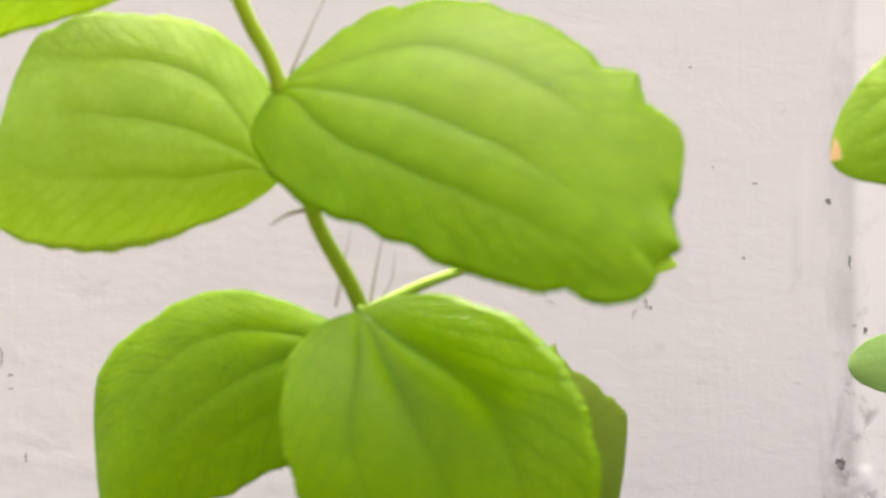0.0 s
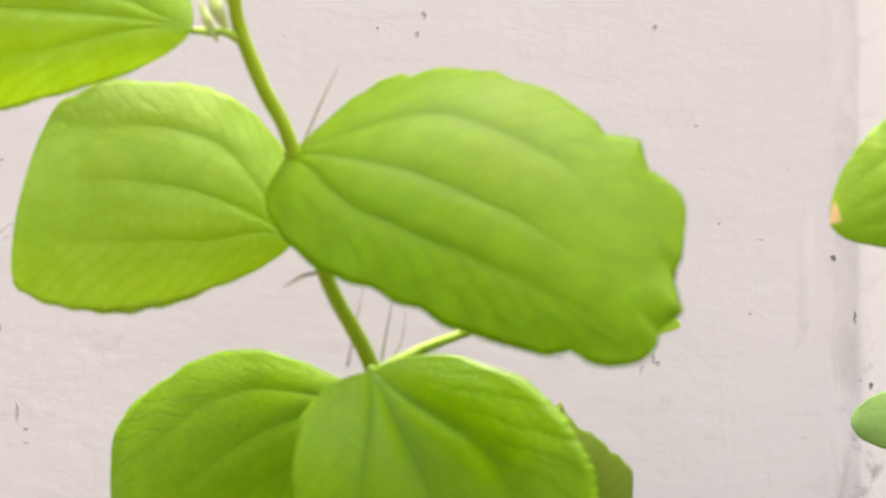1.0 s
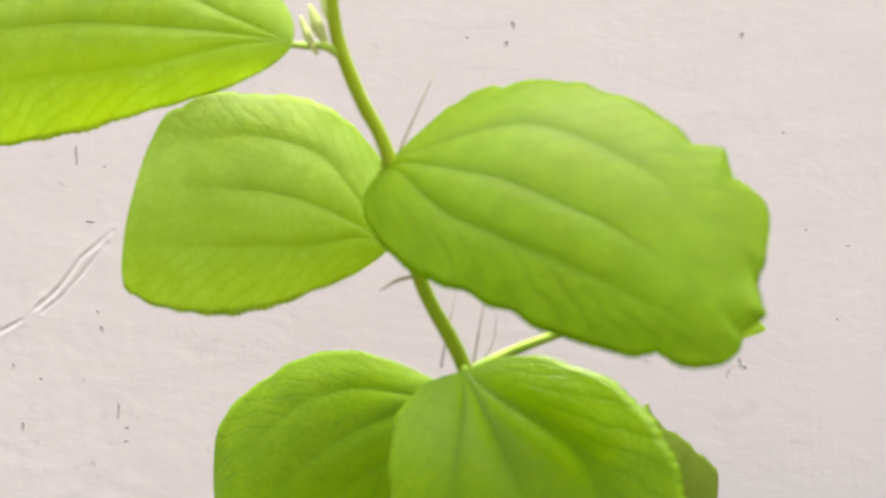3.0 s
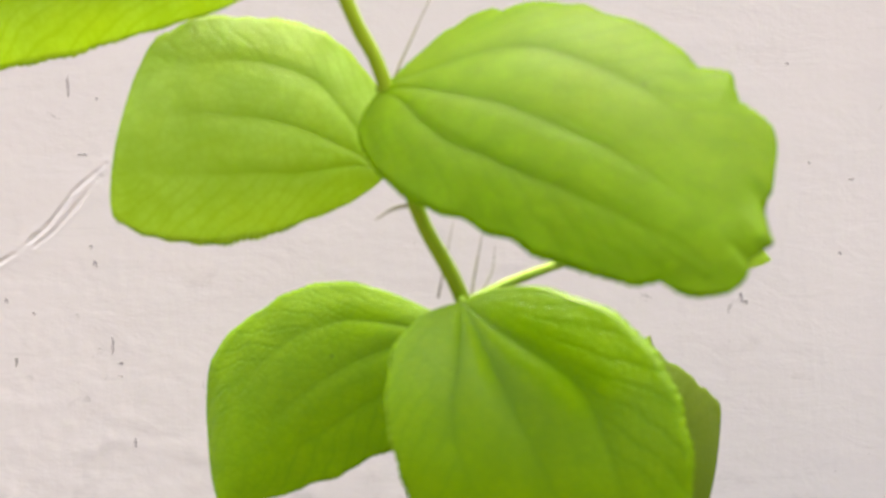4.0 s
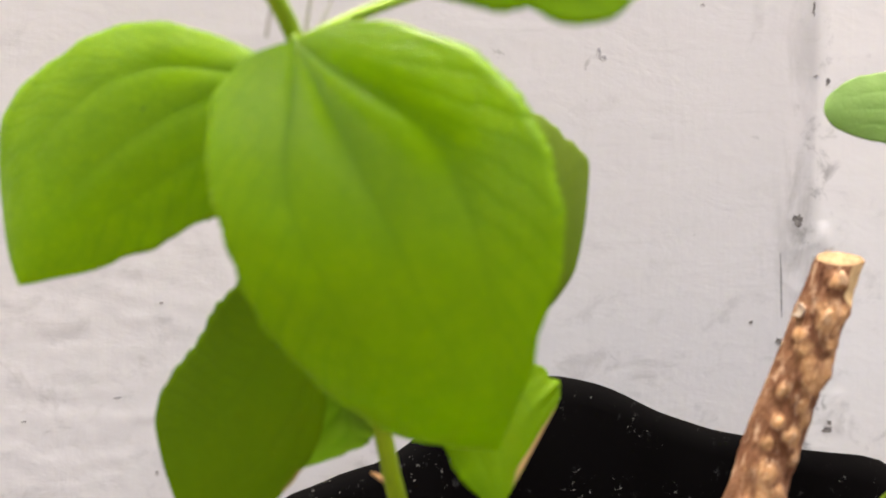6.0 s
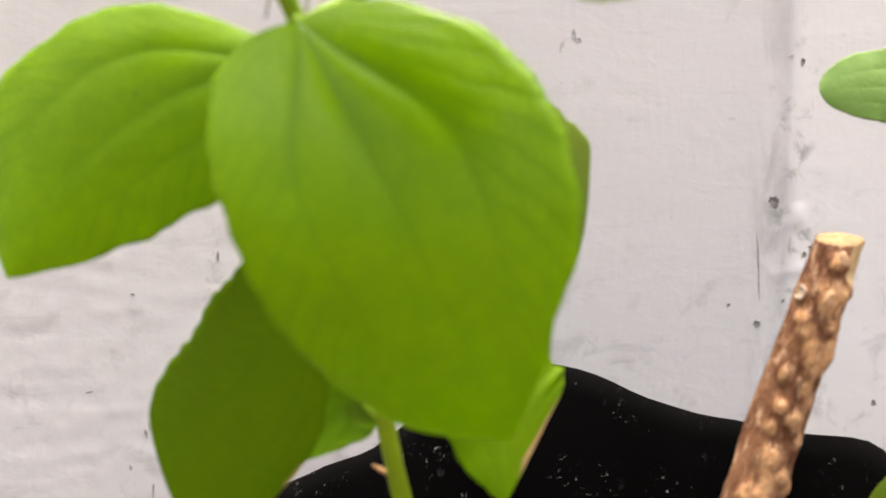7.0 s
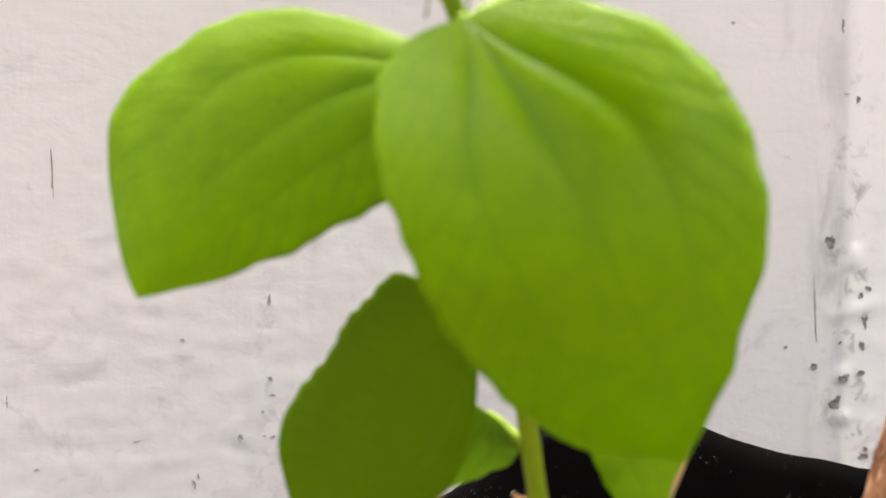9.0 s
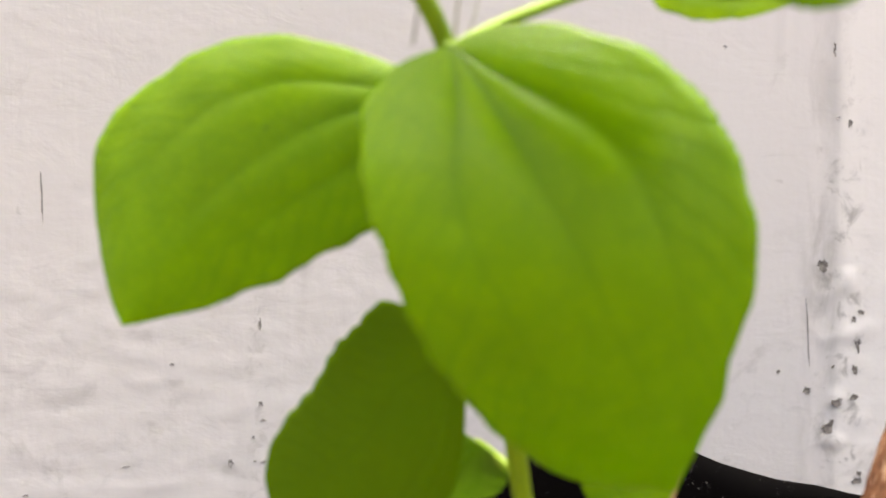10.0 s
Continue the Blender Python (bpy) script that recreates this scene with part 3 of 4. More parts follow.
def build_bag(cx, cy, radius, rim, label, seed):
    bag = thing("nursery_bag", (cx, cy, 0), label, "plant bag", "black nursery bags")
    n = 120
    rng = np.random.default_rng(seed)
    ph = rng.uniform(0, 6.28, 6)
    levels = [(0.0, 0.80), (0.02, 0.93), (0.10, 0.97), (0.30, 0.98), (0.55, 0.97), (0.75, 0.97), (0.88, 0.98), (0.96, 1.0), (1.0, 1.01)]
    verts, faces = [], []

    def ring(f, g, inset):
        for k in range(n):
            d = 360 * k / n
            a = radians(d)
            top = rim(d)
            r = radius * g - inset + 0.0018 * math.sin(7 * a + ph[0] + 3 * f) + 0.0012 * math.sin(13 * a + ph[1] - 5 * f) + 0.0007 * math.sin(29 * a + ph[2] + 9 * f)
            verts.append((cx + r * math.cos(a), cy + r * math.sin(a), max(0.0005, f * top)))

    for f, g in levels:
        ring(f, g, 0.0)
    for f, g in levels[:3:-1]:
        ring(f - 0.002, g, 0.0006)
    rows = len(levels) + len(levels) - 4
    for j in range(rows - 1):
        for k in range(n):
            b = (k + 1) % n
            faces.append((j * n + k, j * n + b, (j + 1) * n + b, (j + 1) * n + k))
    faces.append(tuple(range(n))[::-1])
    part("film", mesh_of("film", verts, faces, FILM), bag)
    soil, sf = [(cx, cy, 0.131)], []
    for j, q in enumerate((0.25, 0.5, 0.75, 0.94)):
        for k in range(48):
            a = 2 * math.pi * k / 48
            x, y = cx + radius * q * math.cos(a), cy + radius * q * math.sin(a)
            soil.append((x, y, 0.130 + 0.004 * noise.noise((x * 60, y * 60, 1)) + 0.0015 * noise.noise((x * 240, y * 240, 4))))
    for k in range(48):
        b = (k + 1) % 48
        sf.append((0, 1 + k, 1 + b))
        for j in range(3):
            sf.append((1 + j * 48 + k, 1 + (j + 1) * 48 + k, 1 + (j + 1) * 48 + b, 1 + j * 48 + b))
    part("soil", mesh_of("soil", soil, sf, SOIL), bag, "dark potting soil")
    return bag


build_bag(-0.012, -0.200, 0.100, ring_curve([(0, 0.160), (14, 0.166), (23, 0.1755), (29, 0.1778), (38, 0.1746), (46, 0.1742), (56, 0.1765), (64, 0.1795), (72, 0.1845), (80, 0.1893), (87, 0.1910), (96, 0.1885), (106, 0.1795), (112, 0.1738), (120, 0.1702), (133, 0.1666), (160, 0.163), (270, 0.160)]), "black plastic nursery bag with an uneven open rim", 3)
build_bag(0.182, -0.25, 0.080, ring_curve([(0, 0.185), (90, 0.190), (180, 0.182), (270, 0.184)]), "black plastic nursery bag beside the first one", 8)


# ---- seedling in front ----
# base, tip, facing, widths, bend, arch, cup, shear, lobes, and how the margin swells or is nibbled away on either side
LEAVES = {
    "a": ((-0.1053, -0.2874, 0.3449), (-0.0411, -0.3387, 0.3127), (0.09, -1.00, 0.43), (0.0237, 0.0332, 0.4695, 0.5789, 0.1558, 0.1500), 0.0264, 0.1200, 0.200, -0.4278, (0.112, 0.106), (0.004, 0.006, 0.012, -0.001, -0.017, -0.018, -0.014, -0.013, -0.004, 0.003, 0.011, 0.017, 0.008, -0.022, 0.001, -0.028, 0.009, 0.005, -0.012, 0.015, 0.007, -0.089, 0.023, 0.064, 0.083, 0.106, 0.046, -0.052, -0.033, -0.021), (-0.020, 0.007, 0.041, -0.028, 0.043, 0.035, 0.040, -0.038, -0.022, -0.012, -0.028, -0.026, -0.012, -0.015, -0.037, -0.020, -0.041, -0.041, -0.060, -0.081, -0.006, 0.076, -0.052, -0.011, 0.050, 0.104, 0.119, 0.098, 0.002, -0.002)),
    "b": ((-0.1042, -0.2739, 0.3285), (-0.1590, -0.2774, 0.3381), (0.10, -1.00, 0.35), (0.0263, 0.0267, 0.2502, 0.1500, 0.7528, 0.3254), -0.0888, 0.1128, 0.233, 0.0371, (0.026, 0.000), (0.000, 0.000, 0.000, 0.000, 0.000, 0.031, 0.025, -0.012, -0.051, -0.043, -0.007, 0.021, -0.032, 0.046, 0.007, 0.004), (-0.008, -0.017, -0.032, -0.012, 0.018, 0.018, 0.062, 0.036, 0.033, 0.012, -0.030, -0.060, -0.057, 0.020, 0.017, 0.008)),
    "c": ((-0.0863, -0.2816, 0.2950), (-0.1408, -0.2608, 0.2561), (0.12, -1.00, 0.60), (0.0266, 0.0199, 1.0017, 0.7907, 0.7485, 0.9082), -0.1403, 0.0422, 0.253, -0.3625, (0.055, 0.000), (0.000, -0.001, -0.002, -0.003, 0.011, 0.023, -0.011, -0.036, -0.047, 0.007, 0.071, 0.038, -0.026, -0.043, 0.000, 0.000), (0.000, 0.000, 0.000, -0.001, -0.002, -0.006, -0.016, 0.002, -0.030, 0.025, -0.020, 0.065, 0.010, -0.030, -0.009, -0.004)),
    "d": ((-0.0890, -0.2931, 0.3028), (-0.0556, -0.3023, 0.2325), (-0.15, -1.00, 0.14), (0.0267, 0.0273, 0.3651, 0.3428, 0.7332, 1.2862), 0.0087, 0.2350, 0.280, 0.4512, (0.251, 0.267), (0.000, -0.007, -0.049, 0.007, -0.036, -0.034, -0.017, -0.036, -0.046, -0.036, -0.011, -0.030, -0.027, -0.063, -0.037, 0.019, 0.002, 0.001), (-0.005, -0.008, -0.014, 0.009, -0.010, 0.056, 0.077, 0.080, 0.045, 0.040, 0.020, -0.076, 0.007, -0.045, 0.015, 0.009, 0.002, 0.002)),
    "e": ((-0.0740, -0.2764, 0.2848), (-0.0335, -0.2607, 0.2552), (0.50, -1.00, 0.20), (0.0237, 0.0272, 0.4432, 0.5750, 0.3622, 0.1500), -0.0522, 0.0991, 0.206, -0.1021, (0.000, 0.000), (0.000, 0.000, 0.000, 0.000, 0.000, 0.000, 0.000, 0.000, 0.000, 0.000, -0.001, -0.002, -0.005, -0.013, -0.033, 0.020, 0.003, 0.002), (0.000, 0.000, 0.000, 0.000, 0.001, 0.003, 0.009, 0.023, 0.060, -0.033, -0.049, -0.057, -0.053, -0.024, 0.002, 0.046, 0.018, 0.007)),
    "f": ((-0.0858, -0.2758, 0.2524), (-0.1126, -0.2577, 0.2094), (-0.2, -1.0, 0.1), (0.024, 0.0077, 0.2664, 0.2288, 0.7618, 0.3888), 0.1523, 0.0032, 0.262, 0.6299, (0.034, 0.0), (-0.003, -0.006, -0.01, -0.007, -0.002, 0.002, 0.011, 0.021, 0.019, 0.004, -0.017, -0.03, -0.028, -0.02, -0.011, -0.003, 0.002, 0.004), (0.0, -0.0, -0.001, -0.004, -0.01, -0.01, 0.011, 0.034, 0.012, -0.031, -0.029, 0.0, 0.007, 0.003, 0.001, 0.0, 0.0, 0.0)),
    "g": ((-0.1246, -0.2840, 0.3705), (-0.2235, -0.2380, 0.3734), (0.0000, -1.0000, 0.2000), (0.0246, 0.0250, 0.4416, 0.2663, 0.6659, 0.2544), -0.0392, 0.0500, 0.300, -0.1291, (0.000, 0.000), (), ()),
    "h": ((-0.0558, -0.2598, 0.2386), (-0.0503, -0.2729, 0.2113), (0.20, -1.00, 0.10), (0.0108, 0.0174, 0.3724, 0.9106, 0.4015, 0.1500), 0.0778, 0.0423, 0.184, -0.9708, (0.002, 0.030), (0.000, 0.000, 0.000, -0.001, -0.003, -0.008, -0.021, 0.007, 0.020, 0.040, -0.024, -0.006, -0.003, -0.001, -0.001, 0.000), (0.000, 0.000, 0.000, 0.001, 0.003, 0.008, 0.021, -0.068, -0.032, -0.007, 0.005, 0.023, 0.017, 0.000, -0.002, -0.001)),
    "i": ((-0.0791, -0.2650, 0.2320), (-0.0887, -0.2550, 0.2154), (0.0000, -1.0000, 0.3000), (0.0094, 0.0088, 0.2501, 0.5320, 0.4430, 0.8006), -0.0355, 0.0680, 0.150, -0.9054, (0.000, 0.000), (), ()),
    "A": ((0.0506, -0.2755, 0.3434), (0.0080, -0.2789, 0.3314), (0.00, -1.00, 0.40), (0.0168, 0.0160, 0.5332, 0.6058, 0.2670, 0.6503), -0.0448, 0.0871, 0.148, 0.2191, (0.000, 0.000), (0.000, 0.000, 0.000, 0.000, 0.001, 0.002, 0.005, -0.008, 0.000, 0.006, -0.004, -0.002), (0.000, 0.000, 0.000, 0.000, 0.000, 0.000, 0.000, 0.000, 0.001, 0.001, -0.001, 0.000)),
    "C": ((0.0800, -0.2360, 0.2080), (0.0385, -0.2400, 0.1905), (0.10, -1.00, 0.30), (0.0085, 0.0085, 0.5, 0.6, 0.5, 0.6), 0.03, 0.06, 0.15, 0.0, (0.0, 0.0), (), ()),
    "B": ((0.0774, -0.2000, 0.2792), (0.0375, -0.2093, 0.2815), (0.00, -1.00, 0.40), (0.0097, 0.0087, 0.5080, 0.5355, 0.4376, 0.5068), -0.0036, 0.0800, 0.147, -0.0569, (0.000, 0.000), (0.000, 0.000, 0.000, 0.000, -0.001, -0.001, -0.003, 0.000, 0.012, -0.001, -0.003, -0.001), (0.000, 0.000, 0.000, 0.000, 0.000, 0.000, 0.001, 0.003, -0.001, -0.002, -0.001, -0.001)),
}


def build_leaf(plant, key, material, seed, bites=(), petiole=(), label="", thick=0.0009, vein=0.00036, ruffle=0.00035, beaks=(), runout=1.1):
    base, tip, normal, widths, bend, arch, cup, shear, lobe, *swell = LEAVES[key]
    blade = part("leaf", leaf_mesh(base, tip, normal, widths, bend, arch, cup, shear, lobe, material, bites, seed, vein=vein, ruffle=ruffle, swell=swell, beaks=beaks, runout=runout), plant, label)
    if petiole:
        behind = np.array(base) + np.array((0, 0.0022, 0))
        line = list(petiole) + [0.5 * (np.array(petiole[-1]) + behind) + np.array((0, 0.0008, 0)), behind, behind + 0.05 * (np.array(tip) - np.array(base))]
        part("petiole", tube("petiole", line, (thick * 1.1, thick, thick * 0.8, thick * 0.4), PETIOLE, 18, 10, 0.03, seed), blade)
    return blade


seedling = thing("seedling", (-0.0610, -0.2560, 0.132), "bright green jujube seedling with broad three-nerved leaves", "plant")
stem_line = [(-0.1178, -0.2925, 0.4000), (-0.1167, -0.2920, 0.3882), (-0.1155, -0.2910, 0.3746), (-0.1140, -0.2900, 0.3681), (-0.1098, -0.2890, 0.3578), (-0.1047, -0.2880, 0.3472), (-0.0978, -0.2870, 0.3211), (-0.0885, -0.2870, 0.3020), (-0.0806, -0.2780, 0.2713), (-0.0726, -0.2680, 0.2255), (-0.0683, -0.2620, 0.2051), (-0.0645, -0.2590, 0.1800), (-0.0610, -0.2560, 0.1280)]
part("stem", tube("stem", stem_line, (0.0012, 0.0013, 0.0014, 0.0015, 0.0015, 0.00155, 0.0016, 0.0017, 0.0018, 0.0019, 0.0020, 0.0022), STEM, 120, 14, 0.02, 1), seedling, "slender green stem")

build_leaf(seedling, "a", YOUNG_SPOTTED, 11, (), [(-0.1047, -0.2880, 0.3468)], "yellow-green leaf with a ragged outer margin", vein=0.00017, ruffle=0.0002, beaks=((0.0116, 0.0022, -0.0014), (0.0046, 0.0018, 0.0022), (-0.0010, 0.0016, -0.0014)))
build_leaf(seedling, "b", YOUNG, 12, [(-1, 0.85, 0.03, 0.03)], [(-0.1000, -0.2870, 0.3290)], vein=0.00018, ruffle=0.0002)
build_leaf(seedling, "g", YOUNG, 13, (), [(-0.1138, -0.2900, 0.3670), (-0.1172, -0.2902, 0.3690)])
build_leaf(seedling, "c", MATURE_SPOTTED, 14, (), [(-0.0860, -0.2860, 0.2970)], vein=0.00018, ruffle=0.0002)
build_leaf(seedling, "d", MATURE, 15, (), [(-0.0885, -0.2875, 0.3020)], "large green leaf hanging over the lower stem", vein=0.0006, runout=2.0, ruffle=0.00015)
build_leaf(seedling, "e", SHADE_GREEN, 16, [(1, 0.437, 0.016, -0.055)], [(-0.0800, -0.2770, 0.2690)], "leaf behind the large one, its green darkened for shade", ruffle=0.0002)
build_leaf(seedling, "f", OLD_SHADED, 17, (), [(-0.0790, -0.2755, 0.2620)], "old drooping lower leaf, its green darkened further for shade", vein=0.00014, ruffle=0.00012)
build_leaf(seedling, "h", SCORCHED, 18, (), [(-0.0765, -0.2730, 0.2480)], "green leaf with a brown scorched margin", vein=0.0001)
build_leaf(seedling, "i", TENDER, 19, (), [(-0.0728, -0.2682, 0.2265)], "small light green leaf low on the stem", vein=0.0002)
shoot = part("side_shoot", tube("side_shoot", [(-0.0882, -0.2868, 0.3018), (-0.0775, -0.2830, 0.3066), (-0.0645, -0.2780, 0.3108), (-0.0500, -0.2710, 0.3150)], (0.0012, 0.0011, 0.0010, 0.0006), PETIOLE, 30, 10, 0.03, 9), seedling, "thin pale green side shoot")
part("leaf", leaf_mesh((-0.0500, -0.2710, 0.3150), (-0.0212, -0.2680, 0.3098), (0, -1, 0.3), (0.0070, 0.0070, 0.4, 0.9, 0.5, 0.8), 0.0, 0.05, 0.15, 0.0, (0, 0), YOUNG, (), 20), shoot, "small leaf on the side shoot")

for points, thick in (
    ([(-0.0990, -0.2870, 0.3219), (-0.1025, -0.2872, 0.3212), (-0.1062, -0.2874, 0.3190)], 0.00045),
    ([(-0.0936, -0.2850, 0.3030), (-0.0922, -0.2840, 0.3100), (-0.0904, -0.2830, 0.3185)], 0.00022),
    ([(-0.0872, -0.2862, 0.3018), (-0.0860, -0.2830, 0.3080), (-0.0843, -0.2820, 0.3165)], 0.00028),
    ([(-0.0868, -0.2860, 0.3020), (-0.0826, -0.2810, 0.3075), (-0.0816, -0.2800, 0.3140)], 0.00018),
    ([(-0.1030, -0.2868, 0.3460), (-0.1005, -0.2840, 0.3520), (-0.0946, -0.2800, 0.3650)], 0.00035),
):
    part("spine", tube("spine", points, (thick, thick * 0.8, thick * 0.25), HAIR, 14, 8, 0.02, 2), seedling, "thin dry spine")
part("dry_scale", tube("dry_scale", [(-0.0712, -0.2650, 0.2146), (-0.0728, -0.2630, 0.2154), (-0.0746, -0.2610, 0.2160)], (0.0003, 0.0006, 0.0002), DRY, 16, 10, 0.1, 6), seedling, "dry tan bud scale")
for at, size in (((-0.1190, -0.2900, 0.3735), 0.0022), ((-0.1168, -0.2905, 0.3760), 0.0016), ((-0.1210, -0.2885, 0.3715), 0.0015)):
    part("bud", tube("bud", [np.array(at) + (0.002, 0, -0.004), np.array(at), np.array(at) + (-0.0015, 0, 0.004)], (size * 0.25, size * 0.7, size * 0.15), BUD, 14, 10, 0.05, 4), seedling, "pale unopened bud")


# ---- cut stump with leaf scars ----
def build_stump():
    low, high = np.array((-0.0130, -0.2482, 0.1280)), np.array((0.0330, -0.2320, 0.2508))
    foot = np.array((0.0029, -0.2420, 0.1782))
    stump = thing("stump", tuple(low), "brown cut rootstock stick covered with knobbly leaf scars", "stump")
    axis = unit(high - low)
    e1 = unit(np.array((1.0, 0, 0)) - axis * axis[0])
    e2 = np.cross(axis, e1)
    n, around = 170, 96
    total = np.linalg.norm(high - low)

    def slant(r, a):
        return 0.32 * r * math.cos(a) + 0.24 * r * math.sin(a)

    def radius_at(f):
        return 0.0081 - 0.0028 * f**0.9

    def middle(f):
        return low + (high - low) * f + e1 * 0.0007 * math.sin(f * 7)

    # place along the stick, offset across it and size, in millimetres
    knobs = [(0.942, -0.4, 2.3), (0.824, -0.6, 2.8), (0.731, -2.5, 1.7), (0.763, 2.1, 2.0), (0.695, 3.2, 2.1), (0.645, 1.5, 2.5), (0.578, 0.8, 1.9), (0.511, -2.4, 1.7), (0.540, 2.4, 1.5), (0.484, 0.9, 2.1), (0.374, -1.6, 2.3), (0.285, -0.9, 2.8), (0.216, -0.9, 2.5)]
    knobs += [(0.300, 3.9, 1.7), (0.880, 3.2, 1.4), (0.600, -3.6, 1.4), (0.430, 3.4, 1.5), (0.760, -4.0, 1.6), (0.850, 2.2, 1.6), (0.690, -0.8, 1.8), (0.450, -2.9, 1.5), (0.330, 1.8, 1.8), (0.150, 2.2, 2.2), (0.120, -3.0, 2.2), (0.250, -4.2, 1.8)]
    placed = []
    for f0, off, size in knobs:
        f = np.linalg.norm(foot + (high - foot) * f0 - low) / total
        u = min(0.9, max(-0.9, off * 0.001 / radius_at(f)))
        placed.append((f, -math.acos(u), size * 0.00118))
    verts, faces, rise, bare = [], [], [], []
    for k in range(n):
        f = k / (n - 1)
        for q in range(around):
            a = 2 * math.pi * q / around
            ca, sa = math.cos(a), math.sin(a)
            r = radius_at(f) * (1 + 0.06 * noise.noise((ca * 2, sa * 2, f * 14)) + 0.05 * noise.noise((ca * 6, sa * 6, f * 20)) + 0.045 * noise.noise((ca * 12, sa * 12, f * 45)))
            r += 0.0004 * max(0, noise.noise((ca * 9, sa * 9, f * 9)))
            lump = 0.0
            for k0, (f0, a0, size) in enumerate(placed):
                d = ((f - f0) * total / size / (1.0 + 0.13 * (k0 * 5 % 7))) ** 2
                if d < 6:
                    w = math.atan2(math.sin(a - a0), math.cos(a - a0)) * radius_at(f) / size
                    w += 0.5 * noise.noise((ca * 8 + k0, sa * 8, f * 40))
                    d += w * w
                    bump = math.exp(-1.25 * d)
                    r += 0.6 * size * bump * (1 + 0.35 * noise.noise((ca * 14 + k0, sa * 14, f * 90)))
                    lump = max(lump, bump)
            rise.append(lump)
            turn = math.atan2(math.sin(a + 0.75), math.cos(a + 0.75))
            peel = min(1, max(0, (f - 0.915) / 0.03)) * math.exp(-((turn / 0.55) ** 2))
            bare.append(peel)
            r *= 1 - 0.10 * peel
            verts.append(middle(f) + r * (ca * e1 + sa * e2) + axis * slant(r, a) * max(0.0, (f - 0.93) / 0.07))
    for k in range(n - 1):
        for q in range(around):
            b = (q + 1) % around
            faces.append((k * around + q, k * around + b, (k + 1) * around + b, (k + 1) * around + q))
    faces.append(tuple(range(around))[::-1])
    top = [np.array(v) for v in verts[-around:]]
    skin = mesh_of("bark", verts, faces, BARK)
    skin.attributes.new("rise", "FLOAT", "POINT").data.foreach_set("value", rise)
    skin.attributes.new("stripped", "FLOAT", "POINT").data.foreach_set("value", bare)
    part("bark", skin, stump, "rough reddish brown bark")
    centre = sum(top) / around
    verts, faces = [centre + axis * 0.0004], []
    rings = [(0.995, -0.0003), (0.93, 0.0003), (0.6, 0.0006), (0.25, 0.0005)]
    for q, lift in rings:
        for v in top:
            verts.append(centre + (v - centre) * q + axis * (lift + 0.0003 * noise.noise(tuple(v * 900))))
    for k in range(around):
        b = (k + 1) % around
        for j in range(len(rings) - 1):
            faces.append((1 + j * around + k, 1 + j * around + b, 1 + (j + 1) * around + b, 1 + (j + 1) * around + k))
        faces.append((1 + (len(rings) - 1) * around + k, 1 + (len(rings) - 1) * around + b, 0))
    part("cut_end", mesh_of("cut_end", verts, faces, CUT), stump, "pale freshly cut end")
    flake, faces = [], []
    spot, away = middle(0.895), unit(-0.95 * e1 - 0.5 * e2)
    over = unit(np.cross(away, axis))
    for i in range(7):
        for j in range(5):
            u, w = i / 3 - 1, j / 2 - 1
            wide = 0.0008 * (1 - 0.3 * u) * (1 - 0.25 * u * u) * (1 + 0.2 * math.sin(4 * u))
            flake.append(spot + away * (0.0062 + 0.0007 * u * u + 0.0004 * w * w) + axis * 0.0016 * u + over * 0.0004 * u * u + over * wide * w)
    flake += [p - away * 0.0011 for p in flake]
    for i in range(6):
        for j in range(4):
            q = i * 5 + j
            faces += [(q, q + 1, q + 6, q + 5), (q + 35, q + 40, q + 41, q + 36)]
    edge = [0, 1, 2, 3, 4, 9, 14, 19, 24, 29, 34, 33, 32, 31, 30, 25, 20, 15, 10, 5]
    faces += [(a, a + 35, b + 35, b) for a, b in zip(edge, edge[1:] + edge[:1])]
    part("bark_flake", mesh_of("bark_flake", flake, faces, PITH), stump, "whitish peeling flake")
    profile = [(1.0, -0.35), (0.92, 0.02), (0.72, 0.20), (0.45, 0.28), (0.2, 0.25)]
    for k, (f, a0, size) in enumerate(placed):
        if k % 3 == 2:
            continue
        out = unit(math.cos(a0) * e1 + math.sin(a0) * e2)
        c = middle(f) + out * (radius_at(f) + 0.48 * size)
        t1 = unit(axis - out * (axis @ out))
        t2 = np.cross(out, t1)
        size *= 0.52
        m, verts, faces = 18, [], []
        for q, lift in profile:
            for j in range(m):
                a = 2 * math.pi * j / m
                w = 1 + 0.16 * math.sin(2 * a + k) + 0.11 * math.sin(3 * a + 2 * k)
                dip = -0.22 * math.exp(-((q * math.cos(a) - 0.2) ** 2 + (q * math.sin(a)) ** 2) / 0.06) if k % 3 else 0.0
                verts.append(c + size * q * w * (1.2 * math.cos(a) * t1 + 0.9 * math.sin(a) * t2) + out * size * (lift * (1 + 0.25 * math.sin(a + k)) + dip))
        verts.append(c + out * size * 0.22)
        for i in range(len(profile) - 1):
            for j in range(m):
                b = (j + 1) % m
                faces.append((i * m + j, i * m + b, (i + 1) * m + b, (i + 1) * m + j))
        last = (len(profile) - 1) * m
        faces += [(last + j, last + (j + 1) % m, len(verts) - 1) for j in range(m)]
        part("leaf_scar", mesh_of("leaf_scar", verts, faces, SCAR), stump, "tan raised leaf scar" if k == 0 else "")


build_stump()

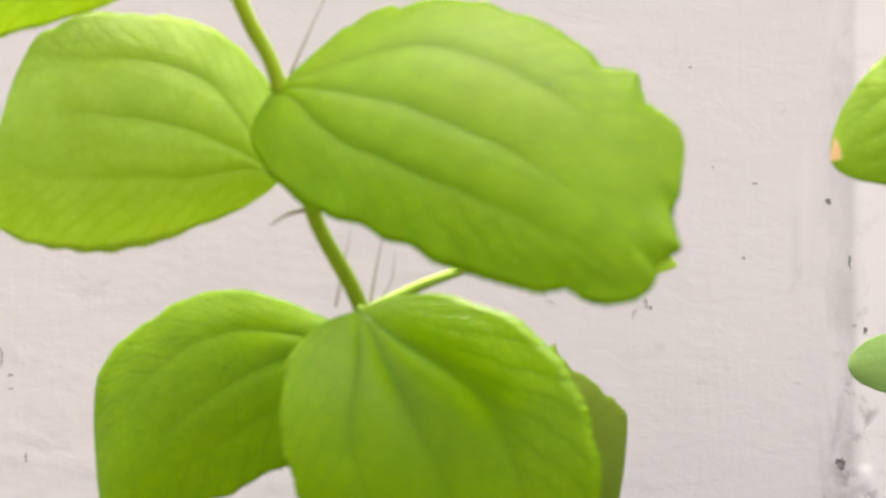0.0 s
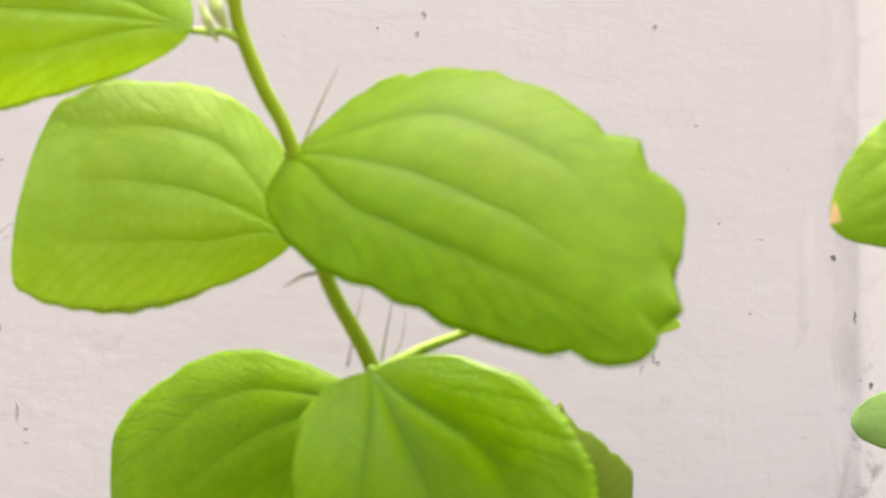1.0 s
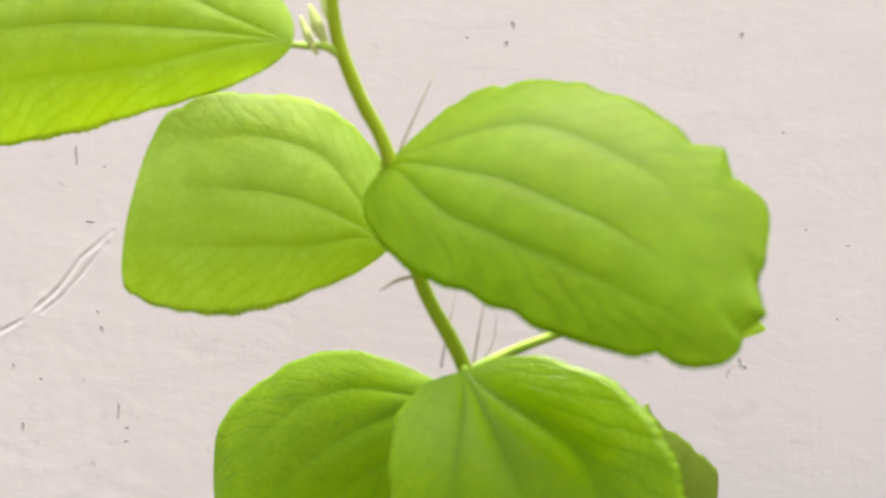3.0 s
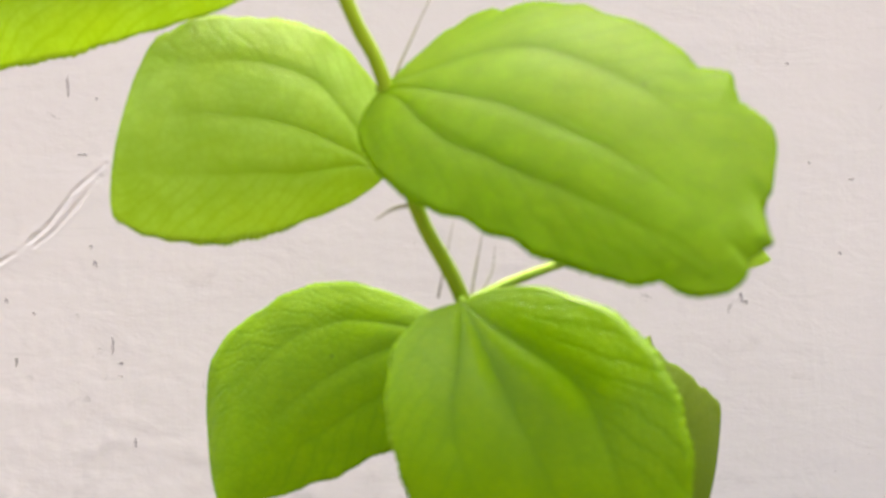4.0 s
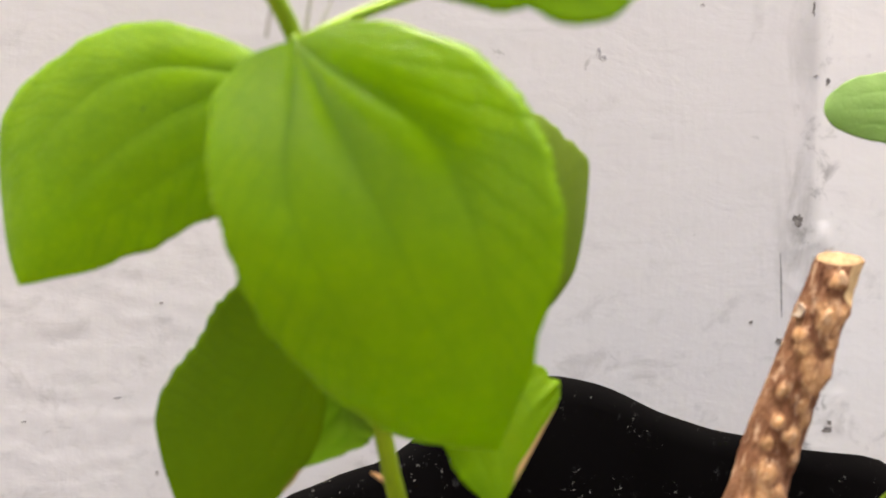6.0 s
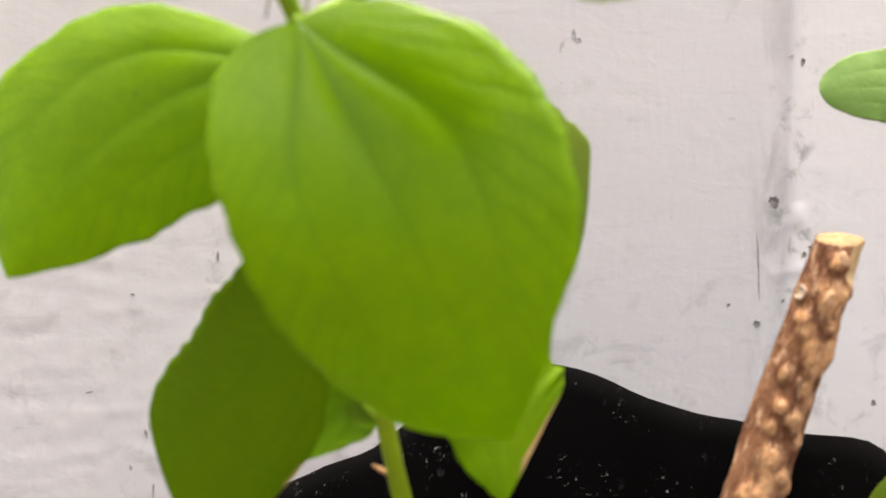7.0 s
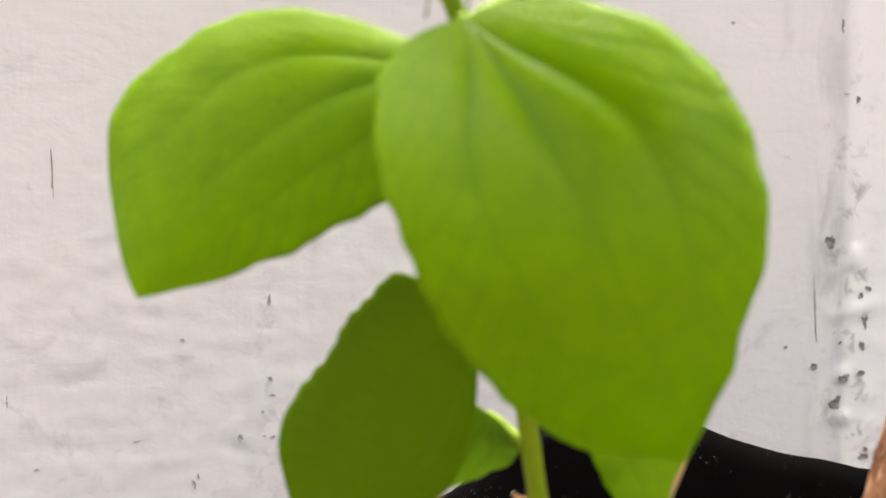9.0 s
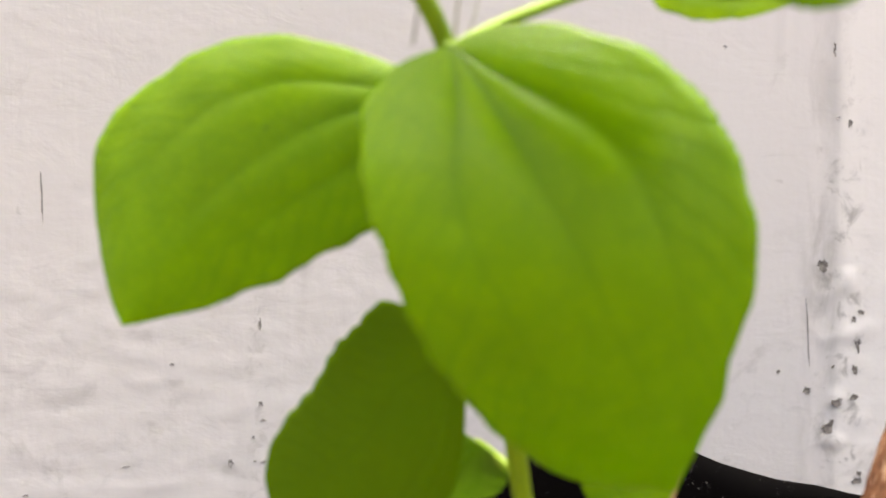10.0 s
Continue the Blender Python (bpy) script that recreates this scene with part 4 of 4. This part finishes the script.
# ---- neighbouring seedling ----
neighbour = thing("seedling", (0.1650, -0.2450, 0.132), "second jujube seedling with a burnt leaf tip", "plant")
part("stem", tube("stem", [(0.0900, -0.2600, 0.3700), (0.0880, -0.2560, 0.3450), (0.0930, -0.2400, 0.2900), (0.1300, -0.2420, 0.2200), (0.1650, -0.2450, 0.1280)], (0.0011, 0.0013, 0.0015, 0.0019, 0.0022), STEM, 60, 12, 0.02, 5), neighbour)
build_leaf(neighbour, "A", TIP_BURNT, 21, (), [(0.0880, -0.2560, 0.3450), (0.0700, -0.2650, 0.3460)], "green leaf with a pale burnt tip", vein=0.0003)
build_leaf(neighbour, "B", PALE, 22, (), [(0.0930, -0.2400, 0.2900), (0.0860, -0.2150, 0.2850)], "small grey-green rounded leaf", vein=0.00008)
build_leaf(neighbour, "C", SHADE_GREEN, 23, (), [(0.1170, -0.2410, 0.2400), (0.1000, -0.2380, 0.2180)], "low green leaf beside the stump", vein=0.0001)

build_chips(WALL_OBJECT)
